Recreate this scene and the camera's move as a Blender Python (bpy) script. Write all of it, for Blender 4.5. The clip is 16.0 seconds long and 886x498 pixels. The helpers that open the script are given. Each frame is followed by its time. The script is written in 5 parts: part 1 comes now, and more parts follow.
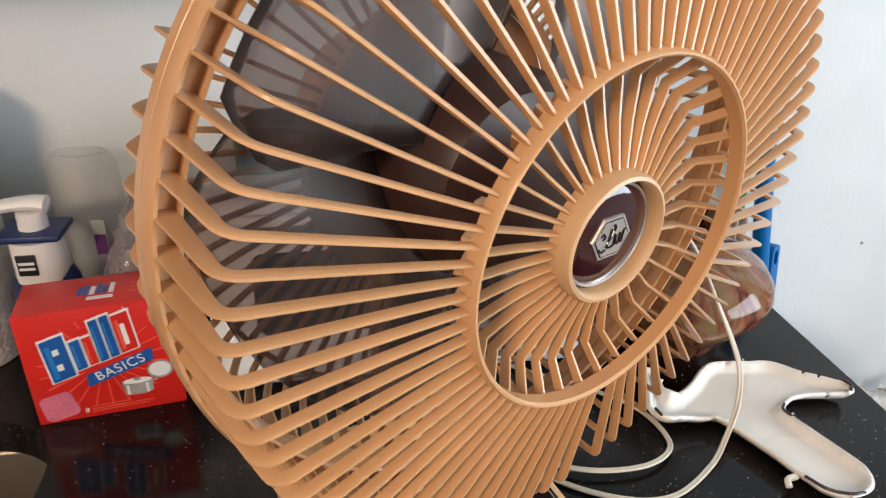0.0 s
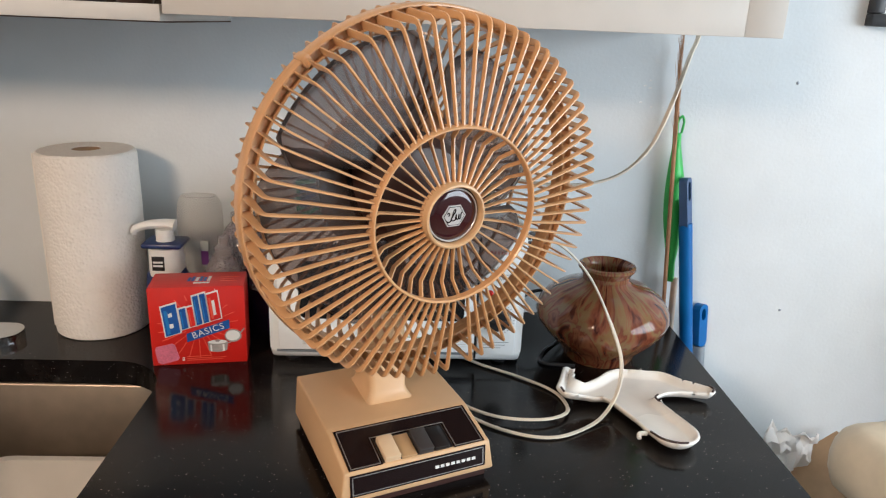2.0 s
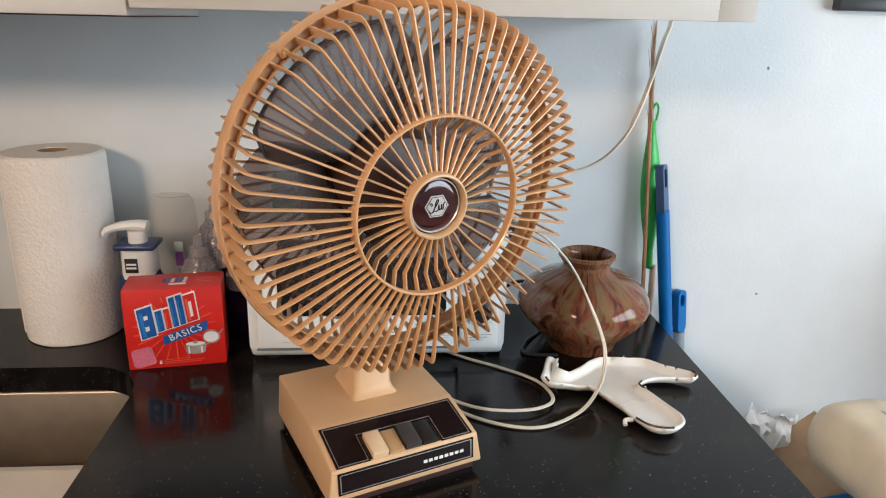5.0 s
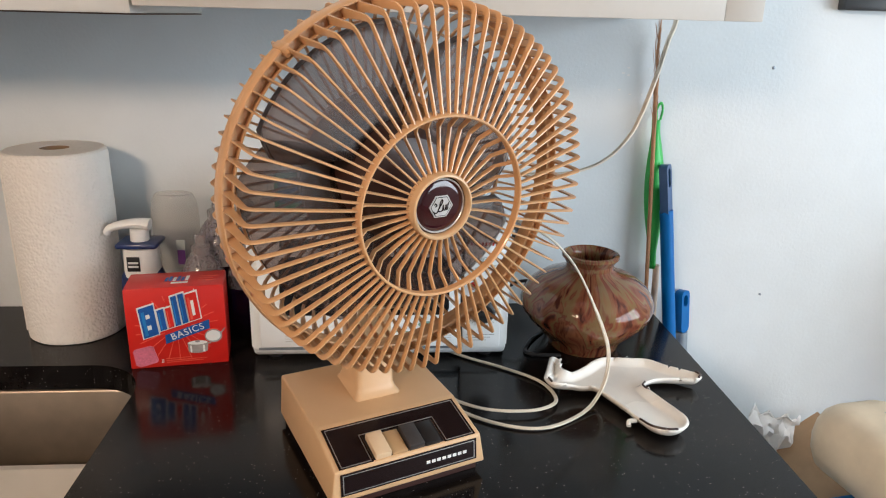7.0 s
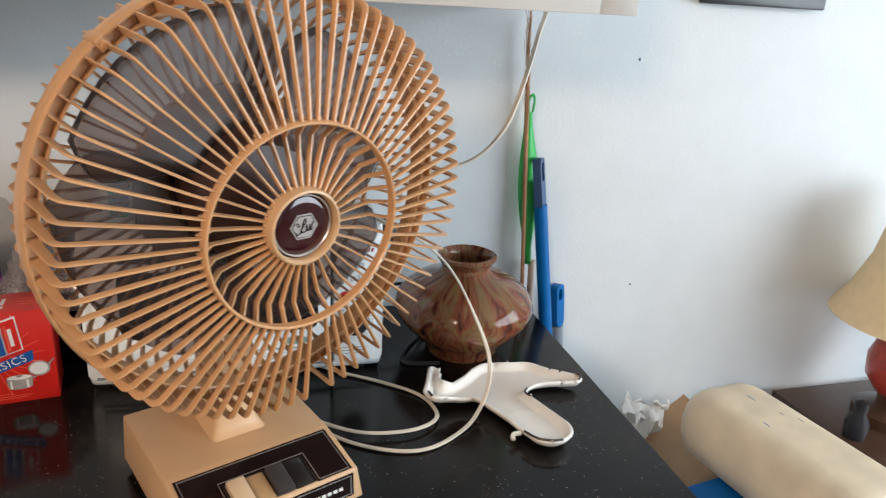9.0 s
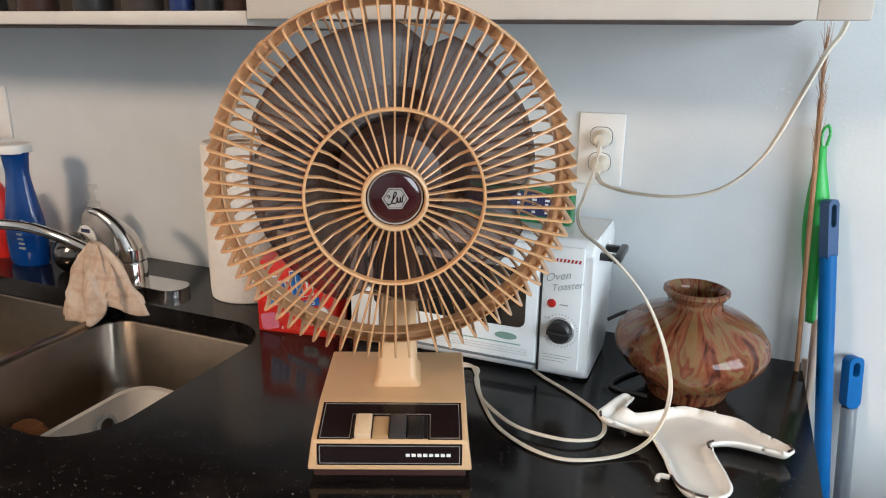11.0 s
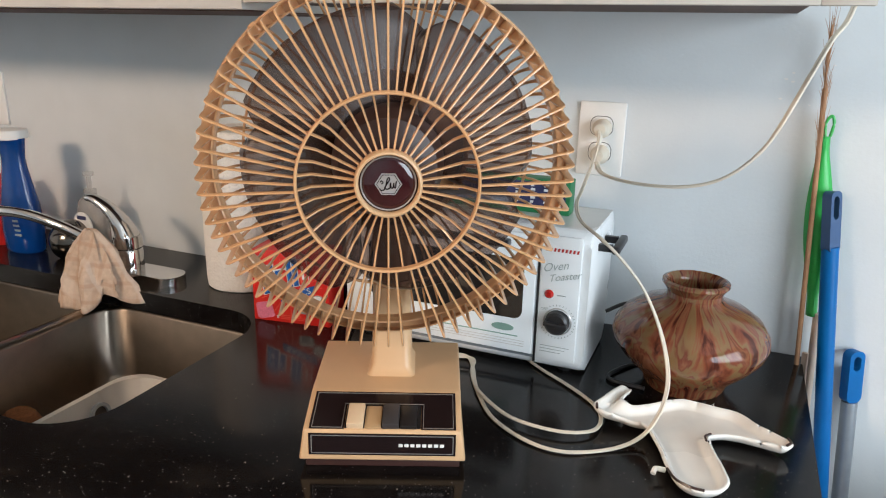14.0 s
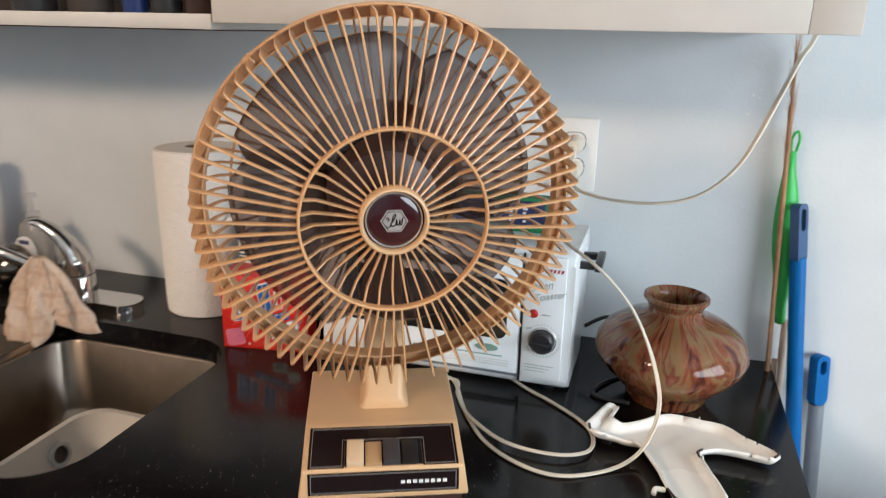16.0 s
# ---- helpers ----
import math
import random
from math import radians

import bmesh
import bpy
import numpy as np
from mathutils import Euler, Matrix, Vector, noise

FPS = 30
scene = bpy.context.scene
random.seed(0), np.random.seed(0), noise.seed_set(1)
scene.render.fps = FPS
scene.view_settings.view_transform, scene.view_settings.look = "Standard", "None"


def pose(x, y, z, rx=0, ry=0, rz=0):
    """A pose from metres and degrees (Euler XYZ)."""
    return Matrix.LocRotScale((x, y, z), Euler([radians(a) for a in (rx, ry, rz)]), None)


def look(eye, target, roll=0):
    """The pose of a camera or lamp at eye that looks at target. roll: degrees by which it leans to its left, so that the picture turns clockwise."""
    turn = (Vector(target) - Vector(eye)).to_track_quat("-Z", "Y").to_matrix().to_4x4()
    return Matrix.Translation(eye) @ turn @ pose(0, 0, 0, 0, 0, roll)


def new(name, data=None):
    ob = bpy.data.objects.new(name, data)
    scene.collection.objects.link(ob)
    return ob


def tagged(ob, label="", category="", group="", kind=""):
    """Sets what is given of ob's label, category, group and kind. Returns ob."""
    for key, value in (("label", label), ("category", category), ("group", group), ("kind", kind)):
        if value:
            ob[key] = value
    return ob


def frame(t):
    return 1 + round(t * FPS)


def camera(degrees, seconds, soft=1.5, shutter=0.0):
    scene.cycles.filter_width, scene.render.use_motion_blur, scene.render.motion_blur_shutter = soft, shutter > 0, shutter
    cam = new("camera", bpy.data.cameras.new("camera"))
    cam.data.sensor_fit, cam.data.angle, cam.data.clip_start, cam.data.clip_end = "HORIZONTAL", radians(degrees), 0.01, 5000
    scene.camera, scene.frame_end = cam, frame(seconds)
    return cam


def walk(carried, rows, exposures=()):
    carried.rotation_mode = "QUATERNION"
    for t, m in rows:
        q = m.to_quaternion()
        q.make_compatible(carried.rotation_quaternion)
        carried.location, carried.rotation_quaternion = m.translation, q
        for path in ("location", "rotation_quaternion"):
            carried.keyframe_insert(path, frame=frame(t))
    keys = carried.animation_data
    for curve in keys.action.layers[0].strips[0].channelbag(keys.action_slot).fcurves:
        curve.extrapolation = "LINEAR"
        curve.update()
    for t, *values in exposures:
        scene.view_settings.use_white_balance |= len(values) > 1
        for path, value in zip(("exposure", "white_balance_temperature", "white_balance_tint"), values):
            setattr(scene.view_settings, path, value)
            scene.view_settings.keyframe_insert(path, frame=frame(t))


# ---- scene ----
cam = camera(63.97, 16.0, soft=1.1, shutter=0.5)
PATH = [
    (0, (-0.0234, -0.2778, 1.3793), (0.2769, 1.4864, 0.4863), 0.97),
    (0.5, (-0.0413, -0.2639, 1.3828), (0.3660, 1.4989, 0.5303), 2.48),
    (0.7, (-0.0281, -0.2951, 1.3919), (0.3600, 1.4987, 0.5973), 1.16),
    (1, (0.0061, -0.3948, 1.4116), (0.2672, 1.4568, 0.7022), 1.21),
    (1.2, (0.0379, -0.4895, 1.4114), (0.1981, 1.3902, 0.7472), 0.78),
    (1.5, (0.0597, -0.5890, 1.4182), (0.1212, 1.3019, 0.7697), 0.83),
    (2, (0.0615, -0.6451, 1.4149), (0.1509, 1.2568, 0.8026), 2.33),
    (2.5, (0.0500, -0.6359, 1.4003), (0.2301, 1.2613, 0.7934), 1.34),
    (3, (0.0488, -0.6298, 1.4039), (0.2232, 1.2668, 0.7936), 0.93),
    (3.5, (0.0479, -0.6331, 1.4034), (0.2120, 1.2616, 0.7843), 1.23),
    (4, (0.0538, -0.6387, 1.4059), (0.2161, 1.2583, 0.7935), 1.29),
    (6.5, (0.0503, -0.6343, 1.4077), (0.2140, 1.2556, 0.7742), 1.46),
    (7, (0.0501, -0.6333, 1.4081), (0.2108, 1.2596, 0.7828), 1.52),
    (7.5, (0.0502, -0.6343, 1.4087), (0.2017, 1.2592, 0.7827), 1.16),
    (8, (0.0501, -0.6268, 1.4114), (0.1801, 1.2646, 0.7744), 0.78),
    (8.3, (0.0499, -0.5899, 1.4152), (0.2949, 1.2973, 0.8001), 0.31),
    (8.5, (0.0336, -0.5576, 1.4087), (0.3592, 1.3026, 0.7503), 0.67),
    (8.7, (0.0418, -0.5406, 1.4073), (0.5039, 1.2816, 0.7245), 1.78),
    (9, (0.0592, -0.5480, 1.4187), (0.5820, 1.2632, 0.7505), 3.33),
    (9.3, (0.1247, -0.5744, 1.4066), (0.2990, 1.3039, 0.7421), 2.16),
    (9.5, (0.2212, -0.5903, 1.3944), (0.1050, 1.2878, 0.7168), 2.35),
    (9.7, (0.3050, -0.6022, 1.3909), (-0.1174, 1.2212, 0.6858), 2.36),
    (10, (0.3764, -0.6024, 1.3957), (-0.3059, 1.1876, 0.8210), 1.60),
    (12.5, (0.4036, -0.5831, 1.3684), (-0.3458, 1.1838, 0.8058), 0.32),
    (13, (0.4099, -0.5850, 1.3724), (-0.3345, 1.1830, 0.8066), -0.50),
    (13.5, (0.4062, -0.5879, 1.3680), (-0.3398, 1.1865, 0.8247), 0.44),
    (14, (0.3976, -0.5831, 1.3773), (-0.3349, 1.1841, 0.7938), 1.23),
    (14.5, (0.3956, -0.5855, 1.3780), (-0.3280, 1.1947, 0.8236), 0.40),
    (15, (0.3946, -0.5935, 1.3801), (-0.3255, 1.1848, 0.8151), 1.11),
    (15.5, (0.3831, -0.5902, 1.3829), (-0.3220, 1.1839, 0.7866), 1.58),
    (15.8, (0.3645, -0.5867, 1.3962), (-0.2893, 1.2075, 0.8015), 0.96),
    (16, (0.3230, -0.5840, 1.4080), (-0.2301, 1.2445, 0.8158), 1.20),
]
walk(cam, [(t, look(eye, target, roll)) for t, eye, target, roll in PATH],
     exposures=[(0.0, 0.14), (0.5, 0.0), (1.0, -0.15), (1.5, -0.02), (2.0, 0.05), (8.0, 0.03), (8.5, -0.03), (9.5, -0.05), (10.0, 0.0), (12.5, 0.07), (16.0, 0.07)])

# ---- world and lights ----
world = bpy.data.worlds.new("world")
scene.world = world
world.use_nodes = True
wn = world.node_tree.nodes
sky = wn.new("ShaderNodeTexSky")
sky.sky_type = "NISHITA"
sky.sun_disc = False
sky.sun_elevation, sky.sun_rotation = radians(38), radians(250)
wn["Background"].inputs["Strength"].default_value = 0.1
world.node_tree.links.new(sky.outputs[0], wn["Background"].inputs[0])


def area_lamp(name, eye, target, sx, sy, watts, colour):
    data = bpy.data.lights.new(name, "AREA")
    data.shape, data.size, data.size_y, data.energy, data.color = "RECTANGLE", sx, sy, watts, colour
    ob = new(name, data)
    ob.matrix_world = look(eye, target)
    return ob


# daylight in the window, and the warm ceiling fixture of the kitchen
area_lamp("window_daylight", (2.42, -1.10, 1.43), (0.0, -0.55, 1.1), 2.2, 1.3, 78, (0.81, 0.91, 1.0))
area_lamp("ceiling_lamp_light", (-1.15, -1.9, 2.30), (-0.5, 0.2, 1.0), 0.5, 0.5, 50, (1.0, 0.73, 0.53))

# ---- materials ----


def mat(name, colour, rough=0.5, metal=0.0, vary=0.12, scale=60.0, bump=0.0, bump_scale=300.0, coat=0.0, random=0.0, spec=0.5):
    """A surface with a broad and a fine variation of its colour and, where wanted, relief."""
    m = bpy.data.materials.new(name)
    m.use_nodes = True
    nt = m.node_tree
    n, ln = nt.nodes, nt.links
    b = n["Principled BSDF"]
    b.inputs["Roughness"].default_value, b.inputs["Metallic"].default_value = rough, metal
    b.inputs["Coat Weight"].default_value, b.inputs["Coat Roughness"].default_value = coat, 0.08
    b.inputs["Specular IOR Level"].default_value = spec
    co = n.new("ShaderNodeTexCoord")
    big, fine = n.new("ShaderNodeTexNoise"), n.new("ShaderNodeTexNoise")
    big.inputs["Scale"].default_value, big.inputs["Detail"].default_value = scale / 8, 3
    fine.inputs["Scale"].default_value, fine.inputs["Detail"].default_value = scale, 5
    ln.new(co.outputs["Object"], big.inputs["Vector"])
    ln.new(co.outputs["Object"], fine.inputs["Vector"])
    add = n.new("ShaderNodeMath")
    add.operation = "ADD"
    ln.new(big.outputs["Fac"], add.inputs[0])
    ln.new(fine.outputs["Fac"], add.inputs[1])
    rng = n.new("ShaderNodeMapRange")
    rng.inputs["From Min"].default_value, rng.inputs["From Max"].default_value = 0.6, 1.4
    rng.inputs["To Min"].default_value, rng.inputs["To Max"].default_value = 1 - vary, 1 + vary
    ln.new(add.outputs[0], rng.inputs["Value"])
    mul = n.new("ShaderNodeVectorMath")
    mul.operation = "SCALE"
    mul.inputs[0].default_value = colour[:3]
    ln.new(rng.outputs[0], mul.inputs["Scale"])
    out = mul.outputs[0]
    if random:
        info, r2, m2 = n.new("ShaderNodeObjectInfo"), n.new("ShaderNodeMapRange"), n.new("ShaderNodeVectorMath")
        r2.inputs["To Min"].default_value, r2.inputs["To Max"].default_value = 1 - random, 1 + random
        m2.operation = "SCALE"
        ln.new(info.outputs["Random"], r2.inputs["Value"])
        ln.new(out, m2.inputs[0])
        ln.new(r2.outputs[0], m2.inputs["Scale"])
        out = m2.outputs[0]
    ln.new(out, b.inputs["Base Color"])
    rr = n.new("ShaderNodeMapRange")
    rr.inputs["To Min"].default_value, rr.inputs["To Max"].default_value = max(rough - 0.08, 0.02), min(rough + 0.1, 1)
    ln.new(big.outputs["Fac"], rr.inputs["Value"])
    ln.new(rr.outputs[0], b.inputs["Roughness"])
    if bump:
        bt, bp = n.new("ShaderNodeTexNoise"), n.new("ShaderNodeBump")
        bt.inputs["Scale"].default_value, bt.inputs["Detail"].default_value = bump_scale, 4
        bp.inputs["Strength"].default_value, bp.inputs["Distance"].default_value = bump, 0.001
        ln.new(co.outputs["Object"], bt.inputs["Vector"])
        ln.new(bt.outputs["Fac"], bp.inputs["Height"])
        ln.new(bp.outputs[0], b.inputs["Normal"])
    return m


def tinted(name, colour, clear, rough=0.08, gloss=(0.8, 0.8, 0.8), skin=False):
    """Thin see-through plastic: a tinted pass-through with a shiny skin."""
    m = bpy.data.materials.new(name)
    m.use_nodes = True
    n, ln = m.node_tree.nodes, m.node_tree.links
    b = n["Principled BSDF"]
    b.inputs["Base Color"].default_value = (*colour, 1)
    b.inputs["Roughness"].default_value = rough
    tr, mix = n.new("ShaderNodeBsdfTransparent"), n.new("ShaderNodeMixShader")
    tr.inputs[0].default_value = (*gloss, 1)
    no = n.new("ShaderNodeTexNoise")
    no.inputs["Scale"].default_value = 25
    rg = n.new("ShaderNodeMapRange")
    rg.inputs["To Min"].default_value, rg.inputs["To Max"].default_value = clear - 0.06, clear + 0.06
    ln.new(no.outputs["Fac"], rg.inputs["Value"])
    ln.new(rg.outputs[0], mix.inputs[0])
    ln.new(b.outputs[0], mix.inputs[1])
    ln.new(tr.outputs[0], mix.inputs[2])
    ln.new(mix.outputs[0], n["Material Output"].inputs[0])
    if skin:  # clear skin over it all, glossier at a grazing angle
        fr, gs, over = n.new("ShaderNodeFresnel"), n.new("ShaderNodeBsdfGlossy"), n.new("ShaderNodeMixShader")
        fr.inputs["IOR"].default_value = 1.28
        gs.inputs["Roughness"].default_value = rough
        ln.new(fr.outputs[0], over.inputs[0])
        ln.new(mix.outputs[0], over.inputs[1])
        ln.new(gs.outputs[0], over.inputs[2])
        ln.new(over.outputs[0], n["Material Output"].inputs[0])
    return m


def ramp_into(m, texture, stops, mapping_scale=(1, 1, 1)):
    """Drives a material's base colour by a texture through a colour ramp."""
    n, ln = m.node_tree.nodes, m.node_tree.links
    co, mp, ra = n.new("ShaderNodeTexCoord"), n.new("ShaderNodeMapping"), n.new("ShaderNodeValToRGB")
    mp.inputs["Scale"].default_value = mapping_scale
    ln.new(co.outputs["Object"], mp.inputs[0])
    ln.new(mp.outputs[0], texture.inputs["Vector"])
    ln.new(texture.outputs["Fac"], ra.inputs[0])
    e = ra.color_ramp.elements
    while len(e) < len(stops):
        e.new(0.5)
    for el, (p, c) in zip(e, stops):
        el.position, el.color = p, (*c, 1)
    ln.new(ra.outputs[0], n["Principled BSDF"].inputs["Base Color"])
    return ra


TAN = mat("fan_plastic_tan", (0.60, 0.338, 0.163), 0.30, vary=0.06, scale=30, bump=0.05, bump_scale=600, random=0.05, coat=0.35)
TAN_PALE = mat("fan_plastic_cream_tan", (0.62, 0.395, 0.215), 0.38, vary=0.06, scale=25, bump=0.06, bump_scale=500)
KEY_CREAM = mat("key_cream", (0.68, 0.49, 0.31), 0.35, vary=0.05)
KEY_TAN = mat("key_tan", (0.45, 0.28, 0.14), 0.35, vary=0.05)
KEY_GREY = mat("key_dark_grey", (0.045, 0.04, 0.04), 0.35, vary=0.1)
KEY_BLACK = mat("key_black", (0.016, 0.014, 0.014), 0.3, vary=0.1)
PANEL = mat("panel_black_brown", (0.014, 0.008, 0.008), 0.16, vary=0.15, scale=40, coat=0.15, spec=0.35)
SILVER = mat("silver_line", (0.62, 0.6, 0.58), 0.3, 0.8, vary=0.08)
MAROON = mat("medallion_maroon", (0.032, 0.004, 0.007), 0.10, vary=0.2, scale=90, coat=0.5)
DARK_BROWN = mat("fan_hub_dark_brown", (0.035, 0.014, 0.010), 0.3, vary=0.15)
REFL_PLINTH = mat("reflection_plinth_brown", (0.05, 0.02, 0.016), 0.5, vary=0.15)
SMOKE = tinted("smoked_blade", (0.085, 0.068, 0.066), 0.72, 0.34, (0.70, 0.62, 0.59), skin=True)
CORD = mat("cord_ivory", (0.66, 0.60, 0.50), 0.45, vary=0.07, scale=80)
WALL = mat("wall_pale_blue_paint", (0.63, 0.67, 0.69), 0.58, vary=0.045, scale=14, bump=0.36, bump_scale=170)
CEIL = mat("ceiling_white_paint", (0.75, 0.74, 0.72), 0.8, vary=0.04, scale=10)
FLOOR = mat("floor_brown_laminate", (0.22, 0.14, 0.08), 0.45, vary=0.2, scale=20)
CABINET = mat("cabinet_grey_beige_paint", (0.52, 0.50, 0.465), 0.5, vary=0.05, scale=25, bump=0.1, bump_scale=200)
# near black for the shade in the shelf and tub hole; also one bottle
CAB_DARK = mat("shade_and_bottle_dark", (0.035, 0.025, 0.02), 0.7, vary=0.2)
# brown of the cabinet underside; also colours the shade sheet under the shelf
CAB_UNDER = mat("underside_brown_and_shade", (0.10, 0.055, 0.04), 0.7, vary=0.2)
STEEL = mat("brushed_steel", (0.235, 0.197, 0.158), 0.32, 1.0, vary=0.12, scale=40, bump=0.05, bump_scale=200)
CHROME = mat("chrome", (0.72, 0.71, 0.70), 0.1, 1.0, vary=0.04)
DARK_CHROME = mat("dark_chrome", (0.16, 0.145, 0.13), 0.14, 1.0, vary=0.2, scale=80)
WHITE_PL = mat("white_plastic", (0.78, 0.78, 0.76), 0.35, vary=0.04)
WHITE_EN = mat("toaster_white_enamel", (0.83, 0.86, 0.87), 0.28, vary=0.04, scale=30, coat=0.3)
WHITE_CER = mat("white_ceramic", (0.84, 0.81, 0.75), 0.25, vary=0.06, scale=40, coat=0.5)
BLACK_PL = mat("black_plastic", (0.018, 0.018, 0.02), 0.35, vary=0.15)
GLASS_DK = mat("dark_oven_glass", (0.012, 0.012, 0.013), 0.12, vary=0.2, coat=0.5)
RED_LED = mat("red_lens", (0.45, 0.015, 0.012), 0.2, vary=0.1)
GREY_INK = mat("grey_ink", (0.30, 0.335, 0.33), 0.5, vary=0.05)
GREEN_INK = mat("green_ink", (0.22, 0.36, 0.30), 0.5, vary=0.05)
SCRIPT_INK = mat("pale_script_ink", (0.36, 0.42, 0.41), 0.5, vary=0.05)
RED_INK = mat("red_ink", (0.45, 0.03, 0.03), 0.5, vary=0.05)
WHITE_INK = mat("white_ink", (0.74, 0.74, 0.72), 0.45, vary=0.03)
BOX_RED = mat("carton_red", (0.62, 0.018, 0.012), 0.38, vary=0.07, scale=35, coat=0.15)
BOX_RAY = mat("carton_light_red", (0.74, 0.10, 0.06), 0.38, vary=0.05)
BOX_BLUE = mat("carton_blue", (0.012, 0.09, 0.33), 0.35, vary=0.25, scale=120)
BOX_SHINE = mat("carton_bright_blue", (0.02, 0.20, 0.52), 0.35, vary=0.1)
BOX_PINK = mat("carton_pink", (0.62, 0.16, 0.24), 0.5, vary=0.22, scale=400)
POT_GREY = mat("carton_pot_grey", (0.30, 0.28, 0.27), 0.4, vary=0.3, scale=120)
PAPER = mat("paper_towel", (0.80, 0.77, 0.72), 0.9, vary=0.03, scale=60, bump=0.2, bump_scale=140)
KRAFT = mat("kraft_core", (0.30, 0.20, 0.12), 0.8, vary=0.15)
BLUE_PL = mat("blue_plastic", (0.0, 0.115, 0.36), 0.42, vary=0.08, spec=0.2)
NAVY_PL = mat("navy_plastic", (0.012, 0.03, 0.12), 0.28, vary=0.15)
SLATE = mat("slate_blue_plastic", (0.03, 0.08, 0.19), 0.4, vary=0.08)
GREY_METAL = mat("grey_painted_metal", (0.30, 0.34, 0.38), 0.35, 0.6, vary=0.08)
GREEN_PL = mat("green_plastic", (0.03, 0.42, 0.08), 0.35, vary=0.1)
STRAW = mat("dry_straw", (0.36, 0.19, 0.10), 0.8, vary=0.25, scale=90)
PALE_STICK = mat("pale_stick", (0.52, 0.42, 0.34), 0.7, vary=0.15)
CLEAR_PL = tinted("clear_plastic", (0.55, 0.54, 0.54), 0.84, 0.06, (0.95, 0.95, 0.94))
CAP_PL = tinted("cloudy_clear_cap", (0.42, 0.40, 0.41), 0.55, 0.12, (0.90, 0.89, 0.90))
PURPLE_LQ = tinted("purple_liquid", (0.05, 0.012, 0.075), 0.45, 0.06, (0.50, 0.36, 0.56))
BLUE_BOTTLE = mat("blue_bottle", (0.002, 0.045, 0.21), 0.16, vary=0.15, scale=30, coat=0.1)
NAVY_CARD = mat("navy_card", (0.03, 0.035, 0.10), 0.45, vary=0.12)
GREEN_CARD = mat("green_card", (0.015, 0.17, 0.06), 0.45, vary=0.1)
CARDBOARD = mat("cardboard", (0.40, 0.26, 0.15), 0.8, vary=0.12, scale=40)
CREAM_PL = mat("cream_plastic", (0.64, 0.53, 0.38), 0.5, vary=0.2, scale=18)
TISSUE = mat("tissue", (0.82, 0.81, 0.79), 0.9, vary=0.03, bump=0.3)
SHADE = mat("lamp_shade_cream", (0.72, 0.56, 0.34), 0.8, vary=0.08)
RED_CER = mat("red_ceramic", (0.40, 0.05, 0.035), 0.3, vary=0.4, scale=120, coat=0.3)
DARK_WOOD = mat("dark_wood", (0.07, 0.035, 0.02), 0.4, vary=0.25, scale=30)
FRAME_BLK = mat("picture_frame_black", (0.02, 0.022, 0.025), 0.35, vary=0.1)

# black stone with sparse pale flecks
STONE = mat("black_speckled_stone", (0.006, 0.005, 0.005), 0.13, vary=0.3, scale=60, spec=0.25)
sn, sl = STONE.node_tree.nodes, STONE.node_tree.links
vo, fl_, mx = sn.new("ShaderNodeTexVoronoi"), sn.new("ShaderNodeMapRange"), sn.new("ShaderNodeMix")
pick, pk = sn.new("ShaderNodeSeparateColor"), sn.new("ShaderNodeMath")
vo.inputs["Scale"].default_value = 260
sl.new(sn["Texture Coordinate"].outputs["Object"], vo.inputs["Vector"])
fl_.inputs["From Min"].default_value, fl_.inputs["From Max"].default_value = 0.12, 0.20
fl_.inputs["To Min"].default_value, fl_.inputs["To Max"].default_value = 1.0, 0.0
sl.new(vo.outputs["Distance"], fl_.inputs["Value"])
sl.new(vo.outputs["Color"], pick.inputs[0])
pk.operation, pk.inputs[1].default_value = "GREATER_THAN", 0.84
sl.new(pick.outputs[0], pk.inputs[0])
both = sn.new("ShaderNodeMath")
both.operation = "MULTIPLY"
sl.new(fl_.outputs[0], both.inputs[0])
sl.new(pk.outputs[0], both.inputs[1])
mx.data_type = "RGBA"
sl.new(both.outputs[0], mx.inputs["Factor"])
base_in = STONE.node_tree.nodes["Principled BSDF"].inputs["Base Color"]
sl.new(base_in.links[0].from_socket, mx.inputs["A"])
mx.inputs["B"].default_value = (0.24, 0.22, 0.21, 1)
dust, dcut, dmix = sn.new("ShaderNodeTexNoise"), sn.new("ShaderNodeMapRange"), sn.new("ShaderNodeMix")
dust.inputs["Scale"].default_value, dust.inputs["Detail"].default_value, dust.inputs["Roughness"].default_value = 9, 8, 0.68
dcut.inputs["From Min"].default_value, dcut.inputs["From Max"].default_value, dcut.inputs["To Max"].default_value = 0.52, 0.80, 0.34
dmix.data_type = "RGBA"
sl.new(sn["Texture Coordinate"].outputs["Object"], dust.inputs["Vector"])
sl.new(dust.outputs["Fac"], dcut.inputs["Value"])
sl.new(dcut.outputs[0], dmix.inputs["Factor"])
sl.new(mx.outputs["Result"], dmix.inputs["A"])
dmix.inputs["B"].default_value = (0.075, 0.06, 0.05, 1)
sl.new(dmix.outputs["Result"], base_in)

